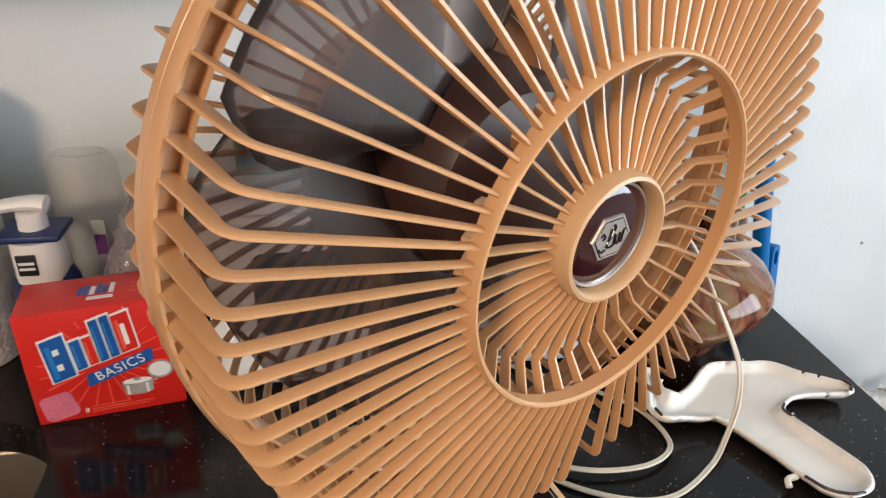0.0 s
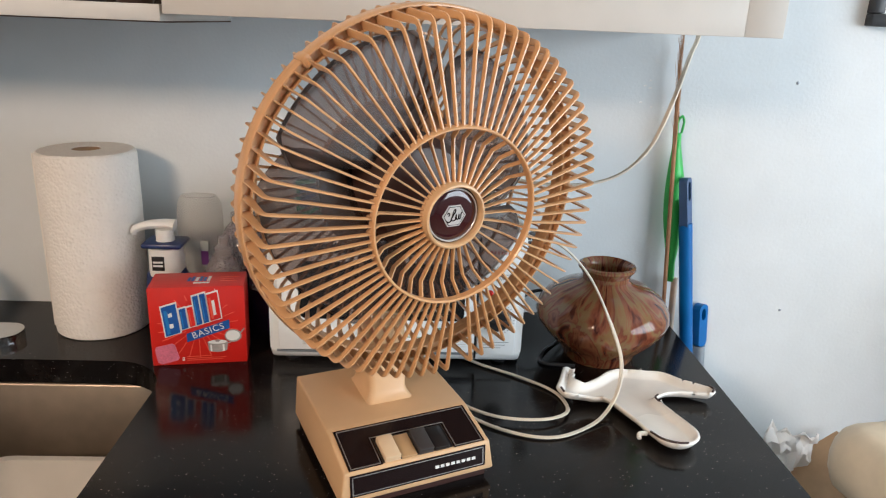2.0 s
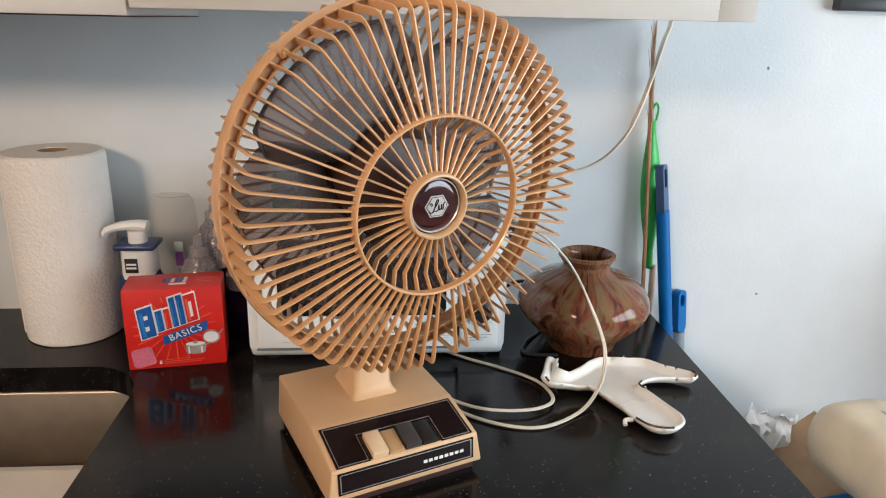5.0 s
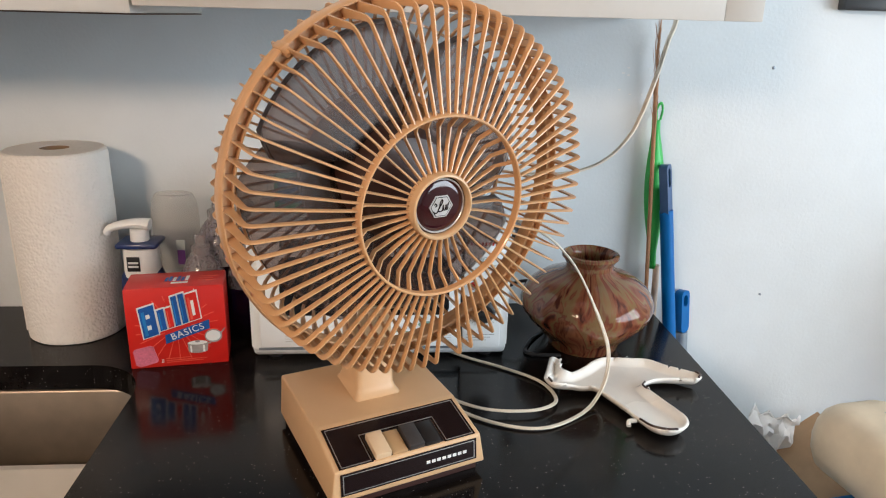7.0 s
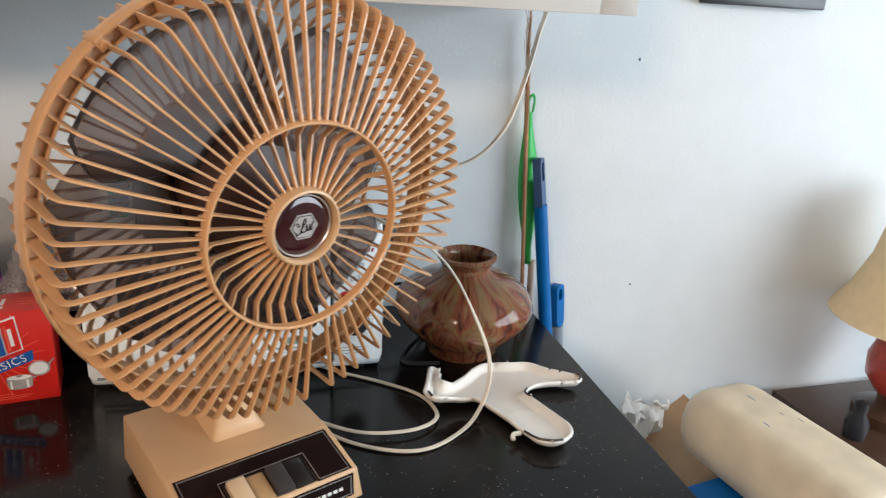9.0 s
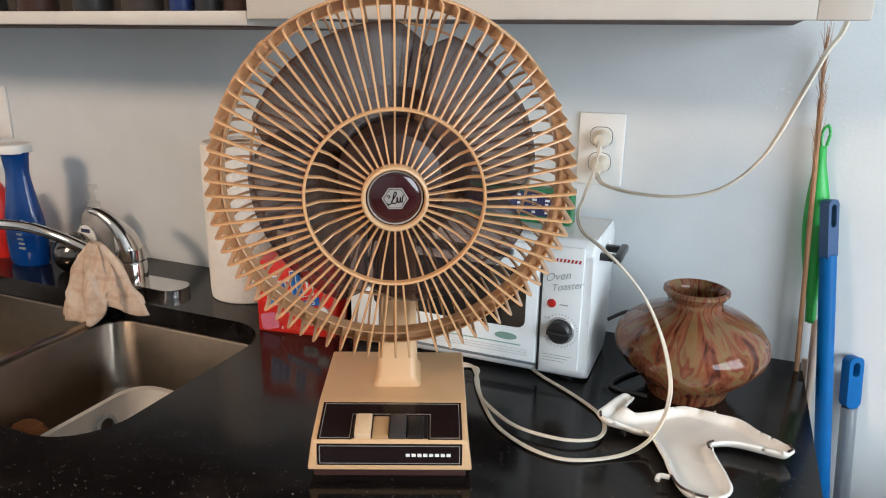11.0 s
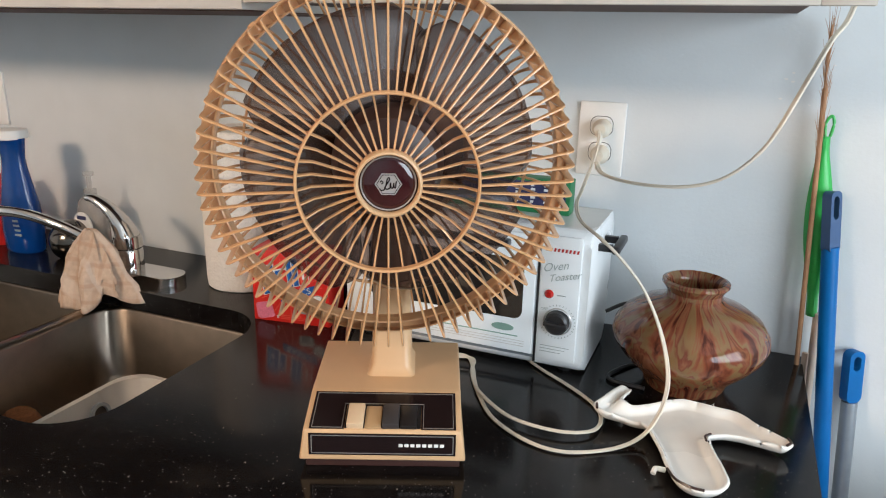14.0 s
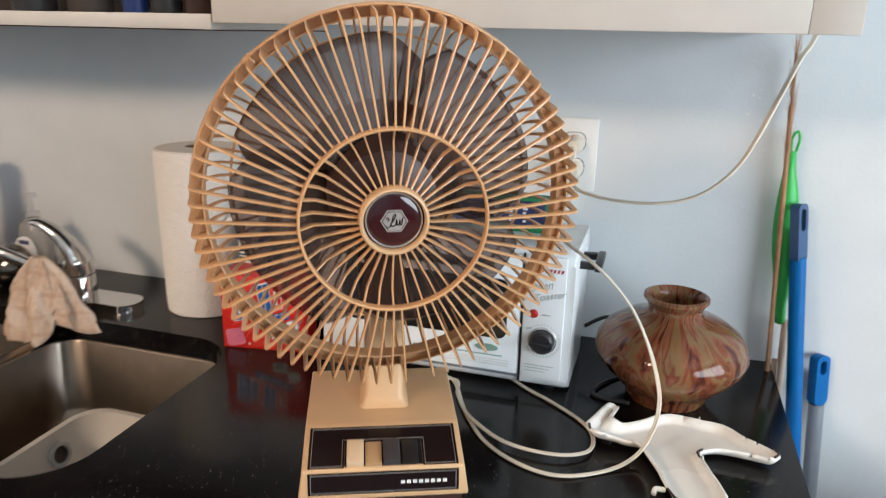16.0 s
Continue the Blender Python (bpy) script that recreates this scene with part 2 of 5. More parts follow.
# drip glaze: streaks of brown, olive and maroon down the sides
GLAZE = mat("drip_glaze", (0.1, 0.05, 0.03), 0.08, coat=0.18, spec=0.30)
gn, gl_ = GLAZE.node_tree.nodes, GLAZE.node_tree.links
gw, gsep, gcom, gat = gn.new("ShaderNodeTexNoise"), gn.new("ShaderNodeSeparateXYZ"), gn.new("ShaderNodeCombineXYZ"), gn.new("ShaderNodeMath")
gneg, gax, gaz = gn.new("ShaderNodeMath"), gn.new("ShaderNodeMath"), gn.new("ShaderNodeMath")
gat.operation, gneg.operation, gax.operation, gaz.operation = "ARCTAN2", "MULTIPLY", "MULTIPLY", "MULTIPLY"
gneg.inputs[1].default_value, gax.inputs[1].default_value, gaz.inputs[1].default_value = -1.0, 3.2, 17.0
gw.inputs["Scale"].default_value, gw.inputs["Detail"].default_value, gw.inputs["Distortion"].default_value = 1.0, 4, 0.7
ramp_into(GLAZE, gw, [(0.36, (0.058, 0.015, 0.009)), (0.41, (0.166, 0.046, 0.024)), (0.455, (0.205, 0.077, 0.037)), (0.485, (0.186, 0.113, 0.049)), (0.525, (0.179, 0.102, 0.045)), (0.55, (0.147, 0.038, 0.022)), (0.60, (0.218, 0.084, 0.041)), (0.66, (0.077, 0.020, 0.012))])
gl_.new(gn["Texture Coordinate"].outputs["Object"], gsep.inputs[0])
gl_.new(gsep.outputs["Y"], gneg.inputs[0])
gl_.new(gsep.outputs["X"], gat.inputs[0])
gl_.new(gneg.outputs[0], gat.inputs[1])
gl_.new(gat.outputs[0], gax.inputs[0])
gl_.new(gsep.outputs["Z"], gaz.inputs[0])
gl_.new(gax.outputs[0], gcom.inputs["X"])
gl_.new(gaz.outputs[0], gcom.inputs["Y"])
gl_.new(gcom.outputs[0], gw.inputs["Vector"])

# quilted dimples of the paper towel
qn, ql = PAPER.node_tree.nodes, PAPER.node_tree.links
quilt, qb = qn.new("ShaderNodeTexVoronoi"), qn.new("ShaderNodeBump")
quilt.inputs["Scale"].default_value = 235
quilt.feature = "SMOOTH_F1"
qb.inputs["Strength"].default_value, qb.inputs["Distance"].default_value = 1.0, 0.0018
ql.new(qn["Texture Coordinate"].outputs["Object"], quilt.inputs["Vector"])
ql.new(quilt.outputs["Distance"], qb.inputs["Height"])
ql.new(qn["Bump"].outputs[0], qb.inputs["Normal"])
ql.new(qb.outputs[0], qn["Principled BSDF"].inputs["Normal"])

# checked cloth: two sets of woven bands, rust and white, over beige
CLOTH = mat("checked_cloth", (0.50, 0.38, 0.29), 0.95, vary=0.18, scale=120, bump=0.7, bump_scale=600)
pn, pl_ = CLOTH.node_tree.nodes, CLOTH.node_tree.links
last_sock = pn["Principled BSDF"].inputs["Base Color"].links[0].from_socket
for axis_, tone in (("X", (0.40, 0.24, 0.15, 1)), ("Z", (0.38, 0.22, 0.14, 1)), ("Y", (0.66, 0.60, 0.53, 1))):
    plaid, cut, mixer = pn.new("ShaderNodeTexWave"), pn.new("ShaderNodeMapRange"), pn.new("ShaderNodeMix")
    plaid.bands_direction = axis_
    plaid.inputs["Scale"].default_value, plaid.inputs["Distortion"].default_value = 10, 2.0
    cut.inputs["From Min"].default_value, cut.inputs["From Max"].default_value, cut.inputs["To Max"].default_value = 0.80, 0.95, 0.35
    mixer.data_type = "RGBA"
    pl_.new(pn["Texture Coordinate"].outputs["Object"], plaid.inputs["Vector"])
    pl_.new(plaid.outputs["Fac"], cut.inputs["Value"])
    pl_.new(cut.outputs[0], mixer.inputs["Factor"])
    pl_.new(last_sock, mixer.inputs["A"])
    mixer.inputs["B"].default_value = tone
    last_sock = mixer.outputs["Result"]
pl_.new(last_sock, pn["Principled BSDF"].inputs["Base Color"])

# ---- mesh helpers ----


def thing(name, label, category, at=(0, 0, 0), rz=0.0, group="", kind=""):
    ob = new(name)
    ob.matrix_world = pose(*at, 0, 0, rz)
    return tagged(ob, label, category, group, kind)


def to_mesh(name, bm, material, smooth=True):
    me = bpy.data.meshes.new(name)
    bmesh.ops.recalc_face_normals(bm, faces=bm.faces)
    bm.to_mesh(me)
    bm.free()
    me.materials.append(material)
    if smooth:
        me.shade_smooth()
        me.set_sharp_from_angle(angle=radians(38))
    return me


def part(name, bm, material, parent, label="", m=None, smooth=True):
    """Links a bmesh, or a mesh that is there already, as one object under a thing or part."""
    me = bm if isinstance(bm, bpy.types.Mesh) else to_mesh(name, bm, material, smooth)
    ob = new(name, me)
    ob.parent = parent
    if m is not None:
        ob.matrix_local = m
    return tagged(ob, label)


def structure(name, bm, material, label, category, smooth=True):
    return tagged(new(name, to_mesh(name, bm, material, smooth)), label, category, kind="structure")


def box(lo, hi, bevel=0.0, segs=2, bm=None):
    bm = bm or bmesh.new()
    lo, hi = Vector(lo), Vector(hi)
    r = bmesh.ops.create_cube(bm, size=1, matrix=Matrix.Translation((lo + hi) / 2) @ Matrix.Diagonal((*(hi - lo), 1)))
    if bevel:
        edges = list({e for v in r["verts"] for e in v.link_edges})
        bmesh.ops.bevel(bm, geom=edges, offset=bevel, segments=segs, profile=0.5, affect="EDGES")
    return bm


def lathe(profile, seg=48, bm=None, m=None):
    """Turns (radius, height) pairs about z."""
    bm = bm or bmesh.new()
    m = m or Matrix()
    rings = []
    for r, z in profile:
        if r < 1e-6:
            rings.append([bm.verts.new(m @ Vector((0, 0, z)))])
        else:
            rings.append([bm.verts.new(m @ Vector((r * math.cos(2 * math.pi * i / seg), r * math.sin(2 * math.pi * i / seg), z))) for i in range(seg)])
    for a, b in zip(rings, rings[1:]):
        for i in range(seg):
            j = (i + 1) % seg
            q = [a[i % len(a)], a[j % len(a)], b[j % len(b)], b[i % len(b)]]
            q = list(dict.fromkeys(q))
            if len(q) > 2:
                bm.faces.new(q)
    return bm


def spline(points, steps=8):
    """A smooth line through the points."""
    p = [Vector(q) for q in points]
    p = [2 * p[0] - p[1], *p, 2 * p[-1] - p[-2]]
    out = []
    for a, b, c, d in zip(p, p[1:], p[2:], p[3:]):
        for k in range(steps):
            t = k / steps
            out.append(0.5 * (2 * b + (c - a) * t + (2 * a - 5 * b + 4 * c - d) * t * t + (3 * b - a - 3 * c + d) * t**3))
    return out + [p[-2]]


def tube(points, radius, seg=10, bm=None, flat=1.0):
    """A tube along points; radius may be a list. flat squeezes it across."""
    bm = bm or bmesh.new()
    pts = [Vector(q) for q in points]
    rad = radius if isinstance(radius, list) else [radius] * len(pts)
    up = Vector((0, 0, 1))
    rings = []
    for i, p in enumerate(pts):
        d = (pts[min(i + 1, len(pts) - 1)] - pts[max(i - 1, 0)]).normalized()
        s = d.cross(up)
        s = s.normalized() if s.length > 0.05 else Vector((1, 0, 0))
        if rings and s.dot(last) < 0:
            s = -s
        last = s
        u = s.cross(d).normalized()
        rings.append([bm.verts.new(p + rad[i] * (s * math.cos(2 * math.pi * k / seg) + u * flat * math.sin(2 * math.pi * k / seg))) for k in range(seg)])
    for a, b in zip(rings, rings[1:]):
        for k in range(seg):
            bm.faces.new((a[k], a[(k + 1) % seg], b[(k + 1) % seg], b[k]))
    bm.faces.new(rings[0])
    bm.faces.new(rings[-1])
    return bm


def prism(outline, lo, hi, bevel=0.0, bm=None, axis="z"):
    """An outline in two axes, drawn out along the third."""
    bm = bm or bmesh.new()

    def at(a, b, c):
        return (a, b, c) if axis == "z" else (a, c, b) if axis == "y" else (c, a, b)

    low, high = [bm.verts.new(at(*p, lo)) for p in outline], [bm.verts.new(at(*p, hi)) for p in outline]
    faces = [bm.faces.new(low), bm.faces.new(high)]
    for i in range(len(outline)):
        j = (i + 1) % len(outline)
        faces.append(bm.faces.new((low[i], low[j], high[j], high[i])))
    if bevel:
        bmesh.ops.bevel(bm, geom=list({e for f in faces for e in f.edges}), offset=bevel, segments=2, profile=0.5, affect="EDGES")
    return bm


def rounded(x0, y0, x1, y1, r, seg=6):
    """The outline of a rectangle with round corners."""
    out = []
    for cx, cy, a in ((x1 - r, y1 - r, 0), (x0 + r, y1 - r, 90), (x0 + r, y0 + r, 180), (x1 - r, y0 + r, 270)):
        out += [(cx + r * math.cos(radians(a + 90 * k / seg)), cy + r * math.sin(radians(a + 90 * k / seg))) for k in range(seg + 1)]
    return out


def letters(name, text, size, m, material, parent, label="", shear=0.0, spacing=1.0, thin=0.0):
    """Printed words as a thin mesh in the built-in font."""
    cu = bpy.data.curves.new(name, "FONT")
    cu.body, cu.size, cu.align_x, cu.align_y, cu.extrude, cu.shear, cu.space_character = text, size, "CENTER", "CENTER", 0.00015, shear, spacing
    cu.offset = -thin
    tmp = new("tmp_text", cu)
    me = bpy.data.meshes.new_from_object(tmp.evaluated_get(bpy.context.evaluated_depsgraph_get()))
    bpy.data.objects.remove(tmp)
    bpy.data.curves.remove(cu)
    me.materials.clear()
    me.materials.append(material)
    return part(name, me, material, parent, label, m)


TUB = mat("tub_off_white", (0.60, 0.58, 0.54), 0.45, vary=0.06, scale=20)

# ---- the room ----
WY, CTR = 0.559, 0.91
structure("floor", box((-2.4, -3.2, -0.06), (2.5, 0.70, 0.0)), FLOOR, "brown laminate kitchen floor", "floor")
structure("ceiling", box((-2.4, -3.2, 2.42), (2.5, 0.70, 2.5)), CEIL, "white painted ceiling", "ceiling")
structure("wall_north", box((-2.4, WY, 0.0), (2.5, 0.70, 2.42)), WALL, "pale blue-grey painted plaster wall with small nicks", "wall")
structure("wall_west", box((-2.52, -3.2, 0.0), (-2.4, 0.70, 2.42)), WALL, "pale painted wall", "wall")
structure("wall_south", box((-2.4, -3.32, 0.0), (2.5, -3.2, 2.42)), WALL, "pale painted wall", "wall")
bm = bmesh.new()
for lo, hi in (((2.5, -3.2, 0), (2.62, -2.30, 2.42)), ((2.5, 0.10, 0), (2.62, 0.70, 2.42)), ((2.5, -2.30, 2.1), (2.62, 0.10, 2.42)), ((2.5, -2.30, 0), (2.62, 0.10, 0.75))):
    box(lo, hi, bm=bm)
structure("wall_east", bm, WALL, "pale painted wall with a wide glazed opening", "wall")
win = thing("window_1", "wide white-framed window that lets daylight in", "window", kind="structure")
for lo, hi in (((2.5, -2.30, 0.75), (2.58, -2.24, 2.1)), ((2.5, 0.04, 0.75), (2.58, 0.10, 2.1)), ((2.5, -2.24, 2.04), (2.58, 0.04, 2.1)), ((2.5, -2.24, 0.75), (2.58, 0.04, 0.81)), ((2.51, -1.12, 0.81), (2.57, -1.08, 2.04))):
    part("window_frame", box(lo, hi, 0.004), WHITE_PL, win)
pane = part("pane", box((2.535, -2.24, 0.81), (2.541, 0.04, 2.04)), tinted("window_glass", (0.7, 0.75, 0.78), 0.94, 0.03, (1, 1, 1)), win)
pane.visible_shadow = False
fixture = thing("ceiling_light", "round white ceiling light, switched on", "ceiling light", (-1.15, -1.9, 2.42))
part("base", lathe([(0, 0), (0.2, 0), (0.2, -0.03), (0, -0.03)]), WHITE_PL, fixture)
GLOW = mat("lit_diffuser", (0.8, 0.75, 0.65), 0.5, vary=0.03)
GLOW.node_tree.nodes["Principled BSDF"].inputs["Emission Color"].default_value = (1.0, 0.78, 0.58, 1)
GLOW.node_tree.nodes["Principled BSDF"].inputs["Emission Strength"].default_value = 4.0
part("diffuser", lathe([(0, -0.075), (0.08, -0.072), (0.15, -0.058), (0.185, -0.0305), (0, -0.0305)], 40), GLOW, fixture, "glowing round diffuser")

# the stone counter with the opening over the sinks
SINK_R, SINK_L, DIV, SINK_B = -0.292, -1.07, -0.682, 0.333
bm = bmesh.new()
for lo, hi in (((-2.4, SINK_B, 0.872), (0.528, WY - 0.002, CTR)), ((SINK_R, -0.22, 0.872), (0.528, SINK_B, CTR)), ((-2.4, -0.22, 0.872), (SINK_R, -0.07, CTR)), ((-2.4, -0.07, 0.872), (SINK_L, SINK_B, CTR))):
    box(lo, hi, bm=bm)
# rounded inner corners of the cut-out
for cx, cy, sx, sy in ((SINK_R, SINK_B, -1, -1), (SINK_R, -0.07, -1, 1), (SINK_L, SINK_B, 1, -1)):
    r = 0.085
    arc = [(cx, cy)] + [(cx + sx * r * (1 - math.sin(radians(a))), cy + sy * r * (1 - math.cos(radians(a)))) for a in range(0, 91, 10)]
    prism(arc, 0.872, CTR, bm=bm)
bmesh.ops.remove_doubles(bm, verts=bm.verts, dist=0.0004)
structure("countertop", bm, STONE, "polished black stone countertop with pale flecks", "countertop", smooth=False)
cab = thing("base_cabinet", "grey-beige cabinet that carries the stone countertop", "cabinet", kind="structure")
part("body", box((0.30, -0.16, 0.0), (0.50, 0.545, 0.871)), CABINET, cab)
part("front_panel", box((-2.38, -0.18, 0.1), (0.30, -0.16, 0.871)), CABINET, cab)


def sink_bowl(x0, x1, y0, y1, parent):
    bm = bmesh.new()
    ringz = ((0.871, 0.0, 0.055), (0.865, 0.004, 0.055), (0.74, 0.010, 0.06), (0.715, 0.022, 0.07), (0.705, 0.05, 0.08))
    rings = [[bm.verts.new((*p, z)) for p in rounded(x0 + i, y0 + i, x1 - i, y1 - i, r, 8)] for z, i, r in ringz]
    for a, b in zip(rings, rings[1:]):
        for k in range(len(a)):
            bm.faces.new((a[k], a[(k + 1) % len(a)], b[(k + 1) % len(a)], b[k]))
    bm.faces.new(rings[-1])
    ob = part("bowl", bm, STEEL, parent)
    sol = ob.modifiers.new("thick", "SOLIDIFY")
    sol.thickness, sol.offset = 0.002, 1
    return ob


sink = thing("double_sink", "double-bowl brushed steel undermount sink", "sink", (0, 0, 0))
sink_bowl(DIV + 0.012, SINK_R + 0.006, -0.076, SINK_B + 0.006, sink)
sink_bowl(SINK_L - 0.006, DIV - 0.012, -0.076, SINK_B + 0.006, sink)
part("divider", box((DIV - 0.012, -0.07, 0.862), (DIV + 0.012, SINK_B + 0.004, 0.871), 0.004), STEEL, sink)
tub = thing("dish_tub", "white plastic tub with a hole in its side, in the sink", "tub", (-0.437, 0.116, 0.7055))
bm = bmesh.new()
rings = [[bm.verts.new((*p, z)) for p in rounded(-0.115 + i, -0.15 + i, 0.115 - i, 0.15 - i, 0.05, 6)] for z, i in ((0.0, 0.02), (0.075, 0.0), (0.079, -0.006), (0.079, 0.004), (0.075, 0.004), (0.004, 0.023))]
for a, b in zip(rings, rings[1:]):
    for k in range(len(a)):
        bm.faces.new((a[k], a[(k + 1) % len(a)], b[(k + 1) % len(a)], b[k]))
bm.faces.new(rings[0])
bm.faces.new(rings[-1])
part("shell", bm, TUB, tub)
part("handle_hole", lathe([(0.014, -0.002), (0.02, -0.002), (0.02, 0.003), (0.014, 0.003), (0.014, -0.002)], 24, m=pose(-0.098, 0.06, 0.045, 0, 80, 0)), GREY_METAL, tub)
# dark disc painted in for the shade inside the handle hole
part("hole_shadow", lathe([(0, 0.0), (0.0145, 0.0), (0.0145, 0.001), (0, 0.001)], 24, m=pose(-0.1005, 0.06, 0.045, 0, 80, 0)), CAB_DARK, tub, "dark disc for the shade in the handle hole")

# wall cabinet over the counter
CB, CF = 1.4145, 0.226
wc = thing("wall_cabinet", "grey-beige painted wall cabinet with a framed door", "cabinet", (0, 0, 0))
part("body", box((-0.235, CF + 0.021, CB + 0.002), (0.452, WY - 0.001, 2.2)), CABINET, wc)
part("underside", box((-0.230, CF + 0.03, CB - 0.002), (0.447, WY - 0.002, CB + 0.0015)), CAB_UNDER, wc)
part("face_frame", box((-0.232, CF, CB - 0.0045), (0.452, CF + 0.02, CB + 0.045), 0.001), CABINET, wc)
part("door", box((-0.20, CF - 0.018, CB + 0.047), (0.44, CF + 0.019, 2.17), 0.004), CABINET, wc)
part("filler_strip", box((0.4525, CF + 0.001, CB - 0.0045), (0.500, CF + 0.02, 2.2), 0.001), CABINET, wc)
sh = thing("wall_shelf", "open grey-beige wall shelf unit, inner shade coloured dark", "shelf", (0, 0, 0))
part("bottom_board", box((-1.9, CF + 0.004, CB - 0.013), (-0.236, WY - 0.001, CB + 0.006), 0.001), CABINET, sh)
# thin dark sheet added to put shade under the pale board
part("shelf_underside_shade", box((-1.9, CF + 0.03, CB - 0.0148), (-0.236, WY - 0.002, CB - 0.0132)), CAB_UNDER, sh)
# near-black back panel, with the shade inside the shelf put in its colour
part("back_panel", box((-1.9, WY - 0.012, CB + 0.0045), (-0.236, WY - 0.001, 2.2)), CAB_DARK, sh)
part("top_board", box((-1.9, CF + 0.004, 1.72), (-0.236, WY - 0.0125, 1.74), 0.001), CABINET, sh)

# ---- the fan ----
HUB, AXIS = Vector((0.1028, -0.0070, 1.2408)), Vector((0.4595, -0.8852, -0.0720)).normalized()
fan = thing("desk_fan", "vintage tan plastic desk fan with ribbed cage and push keys", "fan", (0.0785, 0.0240, CTR), 23.2)
bpy.context.view_layer.update()
side = Vector((0, 0, 1)).cross(AXIS).normalized()
HEAD = Matrix.Translation(HUB) @ Matrix((side, AXIS.cross(side), AXIS)).transposed().to_4x4()
HEAD_L = fan.matrix_world.inverted() @ HEAD

# base: sloped key panel in front, flat deck behind
W0 = 0.0925


def wedge(profile, half, bevel=0.0):
    """A (depth, height) profile drawn across the fan's base; half gives the half width at each corner."""
    bm = bmesh.new()
    a = [bm.verts.new((-h, v, z)) for (v, z), h in zip(profile, half)]
    b = [bm.verts.new((h, v, z)) for (v, z), h in zip(profile, half)]
    fs = [bm.faces.new(a), bm.faces.new(b)]
    for i in range(len(a)):
        j = (i + 1) % len(a)
        fs.append(bm.faces.new((a[i], a[j], b[j], b[i])))
    if bevel:
        bmesh.ops.bevel(bm, geom=list({e for f in fs for e in f.edges}), offset=bevel, segments=3, profile=0.5, affect="EDGES")
    return bm


base = part("base", wedge([(0.0, 0.012), (0.003, 0.048), (0.0690, 0.0633), (0.198, 0.067), (0.201, 0.012)], [W0, 0.0872, 0.0876, 0.0880, 0.0905], 0.0025), TAN_PALE, fan, "cream-tan plastic base with a sloped key panel")
# dark brown block added for the reflection under the base; carries it too
part("reflection_plinth", box((-0.086, 0.008, 0.0), (0.086, 0.195, 0.0125), 0.001), REFL_PLINTH, base, "recessed dark brown plinth added for the reflection of the base")


def on_slope(p0, p1, u, s, h=0.0):
    """A place on a sloped panel: u across, s from 0 to 1 up the slope, h above it."""
    v, z = p0[0] + (p1[0] - p0[0]) * s, p0[1] + (p1[1] - p0[1]) * s
    n = Vector((0, -(p1[1] - p0[1]), p1[0] - p0[0])).normalized()
    return Vector((u, v, z)) + n * h


def slope_box(p0, p1, u0, u1, s0, s1, h0, h1, bevel=0.0):
    bm = bmesh.new()
    c = [bm.verts.new(on_slope(p0, p1, u, s, h)) for h in (h0, h1) for u, s in ((u0, s0), (u1, s0), (u1, s1), (u0, s1))]
    fs = [bm.faces.new([c[i] for i in q]) for q in ((0, 1, 2, 3), (4, 5, 6, 7), (0, 1, 5, 4), (1, 2, 6, 5), (2, 3, 7, 6), (3, 0, 4, 7))]
    if bevel:
        bmesh.ops.bevel(bm, geom=list({e for f in fs for e in f.edges}), offset=bevel, segments=2, profile=0.5, affect="EDGES")
    return bm


FA, FB = (0.0, 0.012), (0.003, 0.048)
SA, SB = (0.003, 0.048), (0.0690, 0.0633)
fascia = part("fascia", slope_box(FA, FB, -0.081, 0.081, 0.20, 0.90, -0.001, 0.0009), PANEL, base, "glossy dark strip with a silver border")
for u0, u1, s0, s1 in ((-0.0785, 0.0785, 0.25, 0.275), (-0.0785, 0.0785, 0.825, 0.85), (-0.0785, -0.0775, 0.25, 0.85), (0.0775, 0.0785, 0.25, 0.85)):
    part("border_line", slope_box(FA, FB, u0, u1, s0, s1, 0.0008, 0.0012), SILVER, fascia)
# maker's name as plain silver blocks
for k in range(8):
    u = 0.018 + k * 0.0065
    part("name_block", slope_box(FA, FB, u, u + 0.0046, 0.485, 0.585, 0.0008, 0.0012), WHITE_INK, fascia)
deck = part("key_panel", bmesh.new(), PANEL, base, "glossy dark panel round the keys")
bm = bmesh.new()
for u0, u1, s0, s1 in ((-0.081, -0.0425, 0.03, 0.91), (0.0425, 0.081, 0.03, 0.91), (-0.0425, 0.0425, 0.585, 0.91)):
    tmp = slope_box(SA, SB, u0, u1, s0, s1, -0.001, 0.0009)
    me_t = bpy.data.meshes.new("tmp")
    tmp.to_mesh(me_t)
    tmp.free()
    bm.from_mesh(me_t)
    bpy.data.meshes.remove(me_t)
me_old = deck.data
deck.data = to_mesh("key_panel", bm, PANEL)
bpy.data.meshes.remove(me_old)
for u0, u1, s0, s1 in ((-0.0785, 0.0785, 0.865, 0.88), (-0.0785, -0.0777, 0.06, 0.88), (0.0777, 0.0785, 0.06, 0.88), (-0.0785, -0.0445, 0.045, 0.06), (0.0445, 0.0785, 0.045, 0.06), (-0.0453, -0.0445, 0.06, 0.62), (0.0445, 0.0453, 0.06, 0.62), (-0.0453, 0.0453, 0.605, 0.62)):
    part("border_line", slope_box(SA, SB, u0, u1, s0, s1, 0.0008, 0.0013), SILVER, deck)
part("key_well", slope_box(SA, SB, -0.042, 0.042, 0.05, 0.58, -0.001, 0.0006), KEY_BLACK, base)
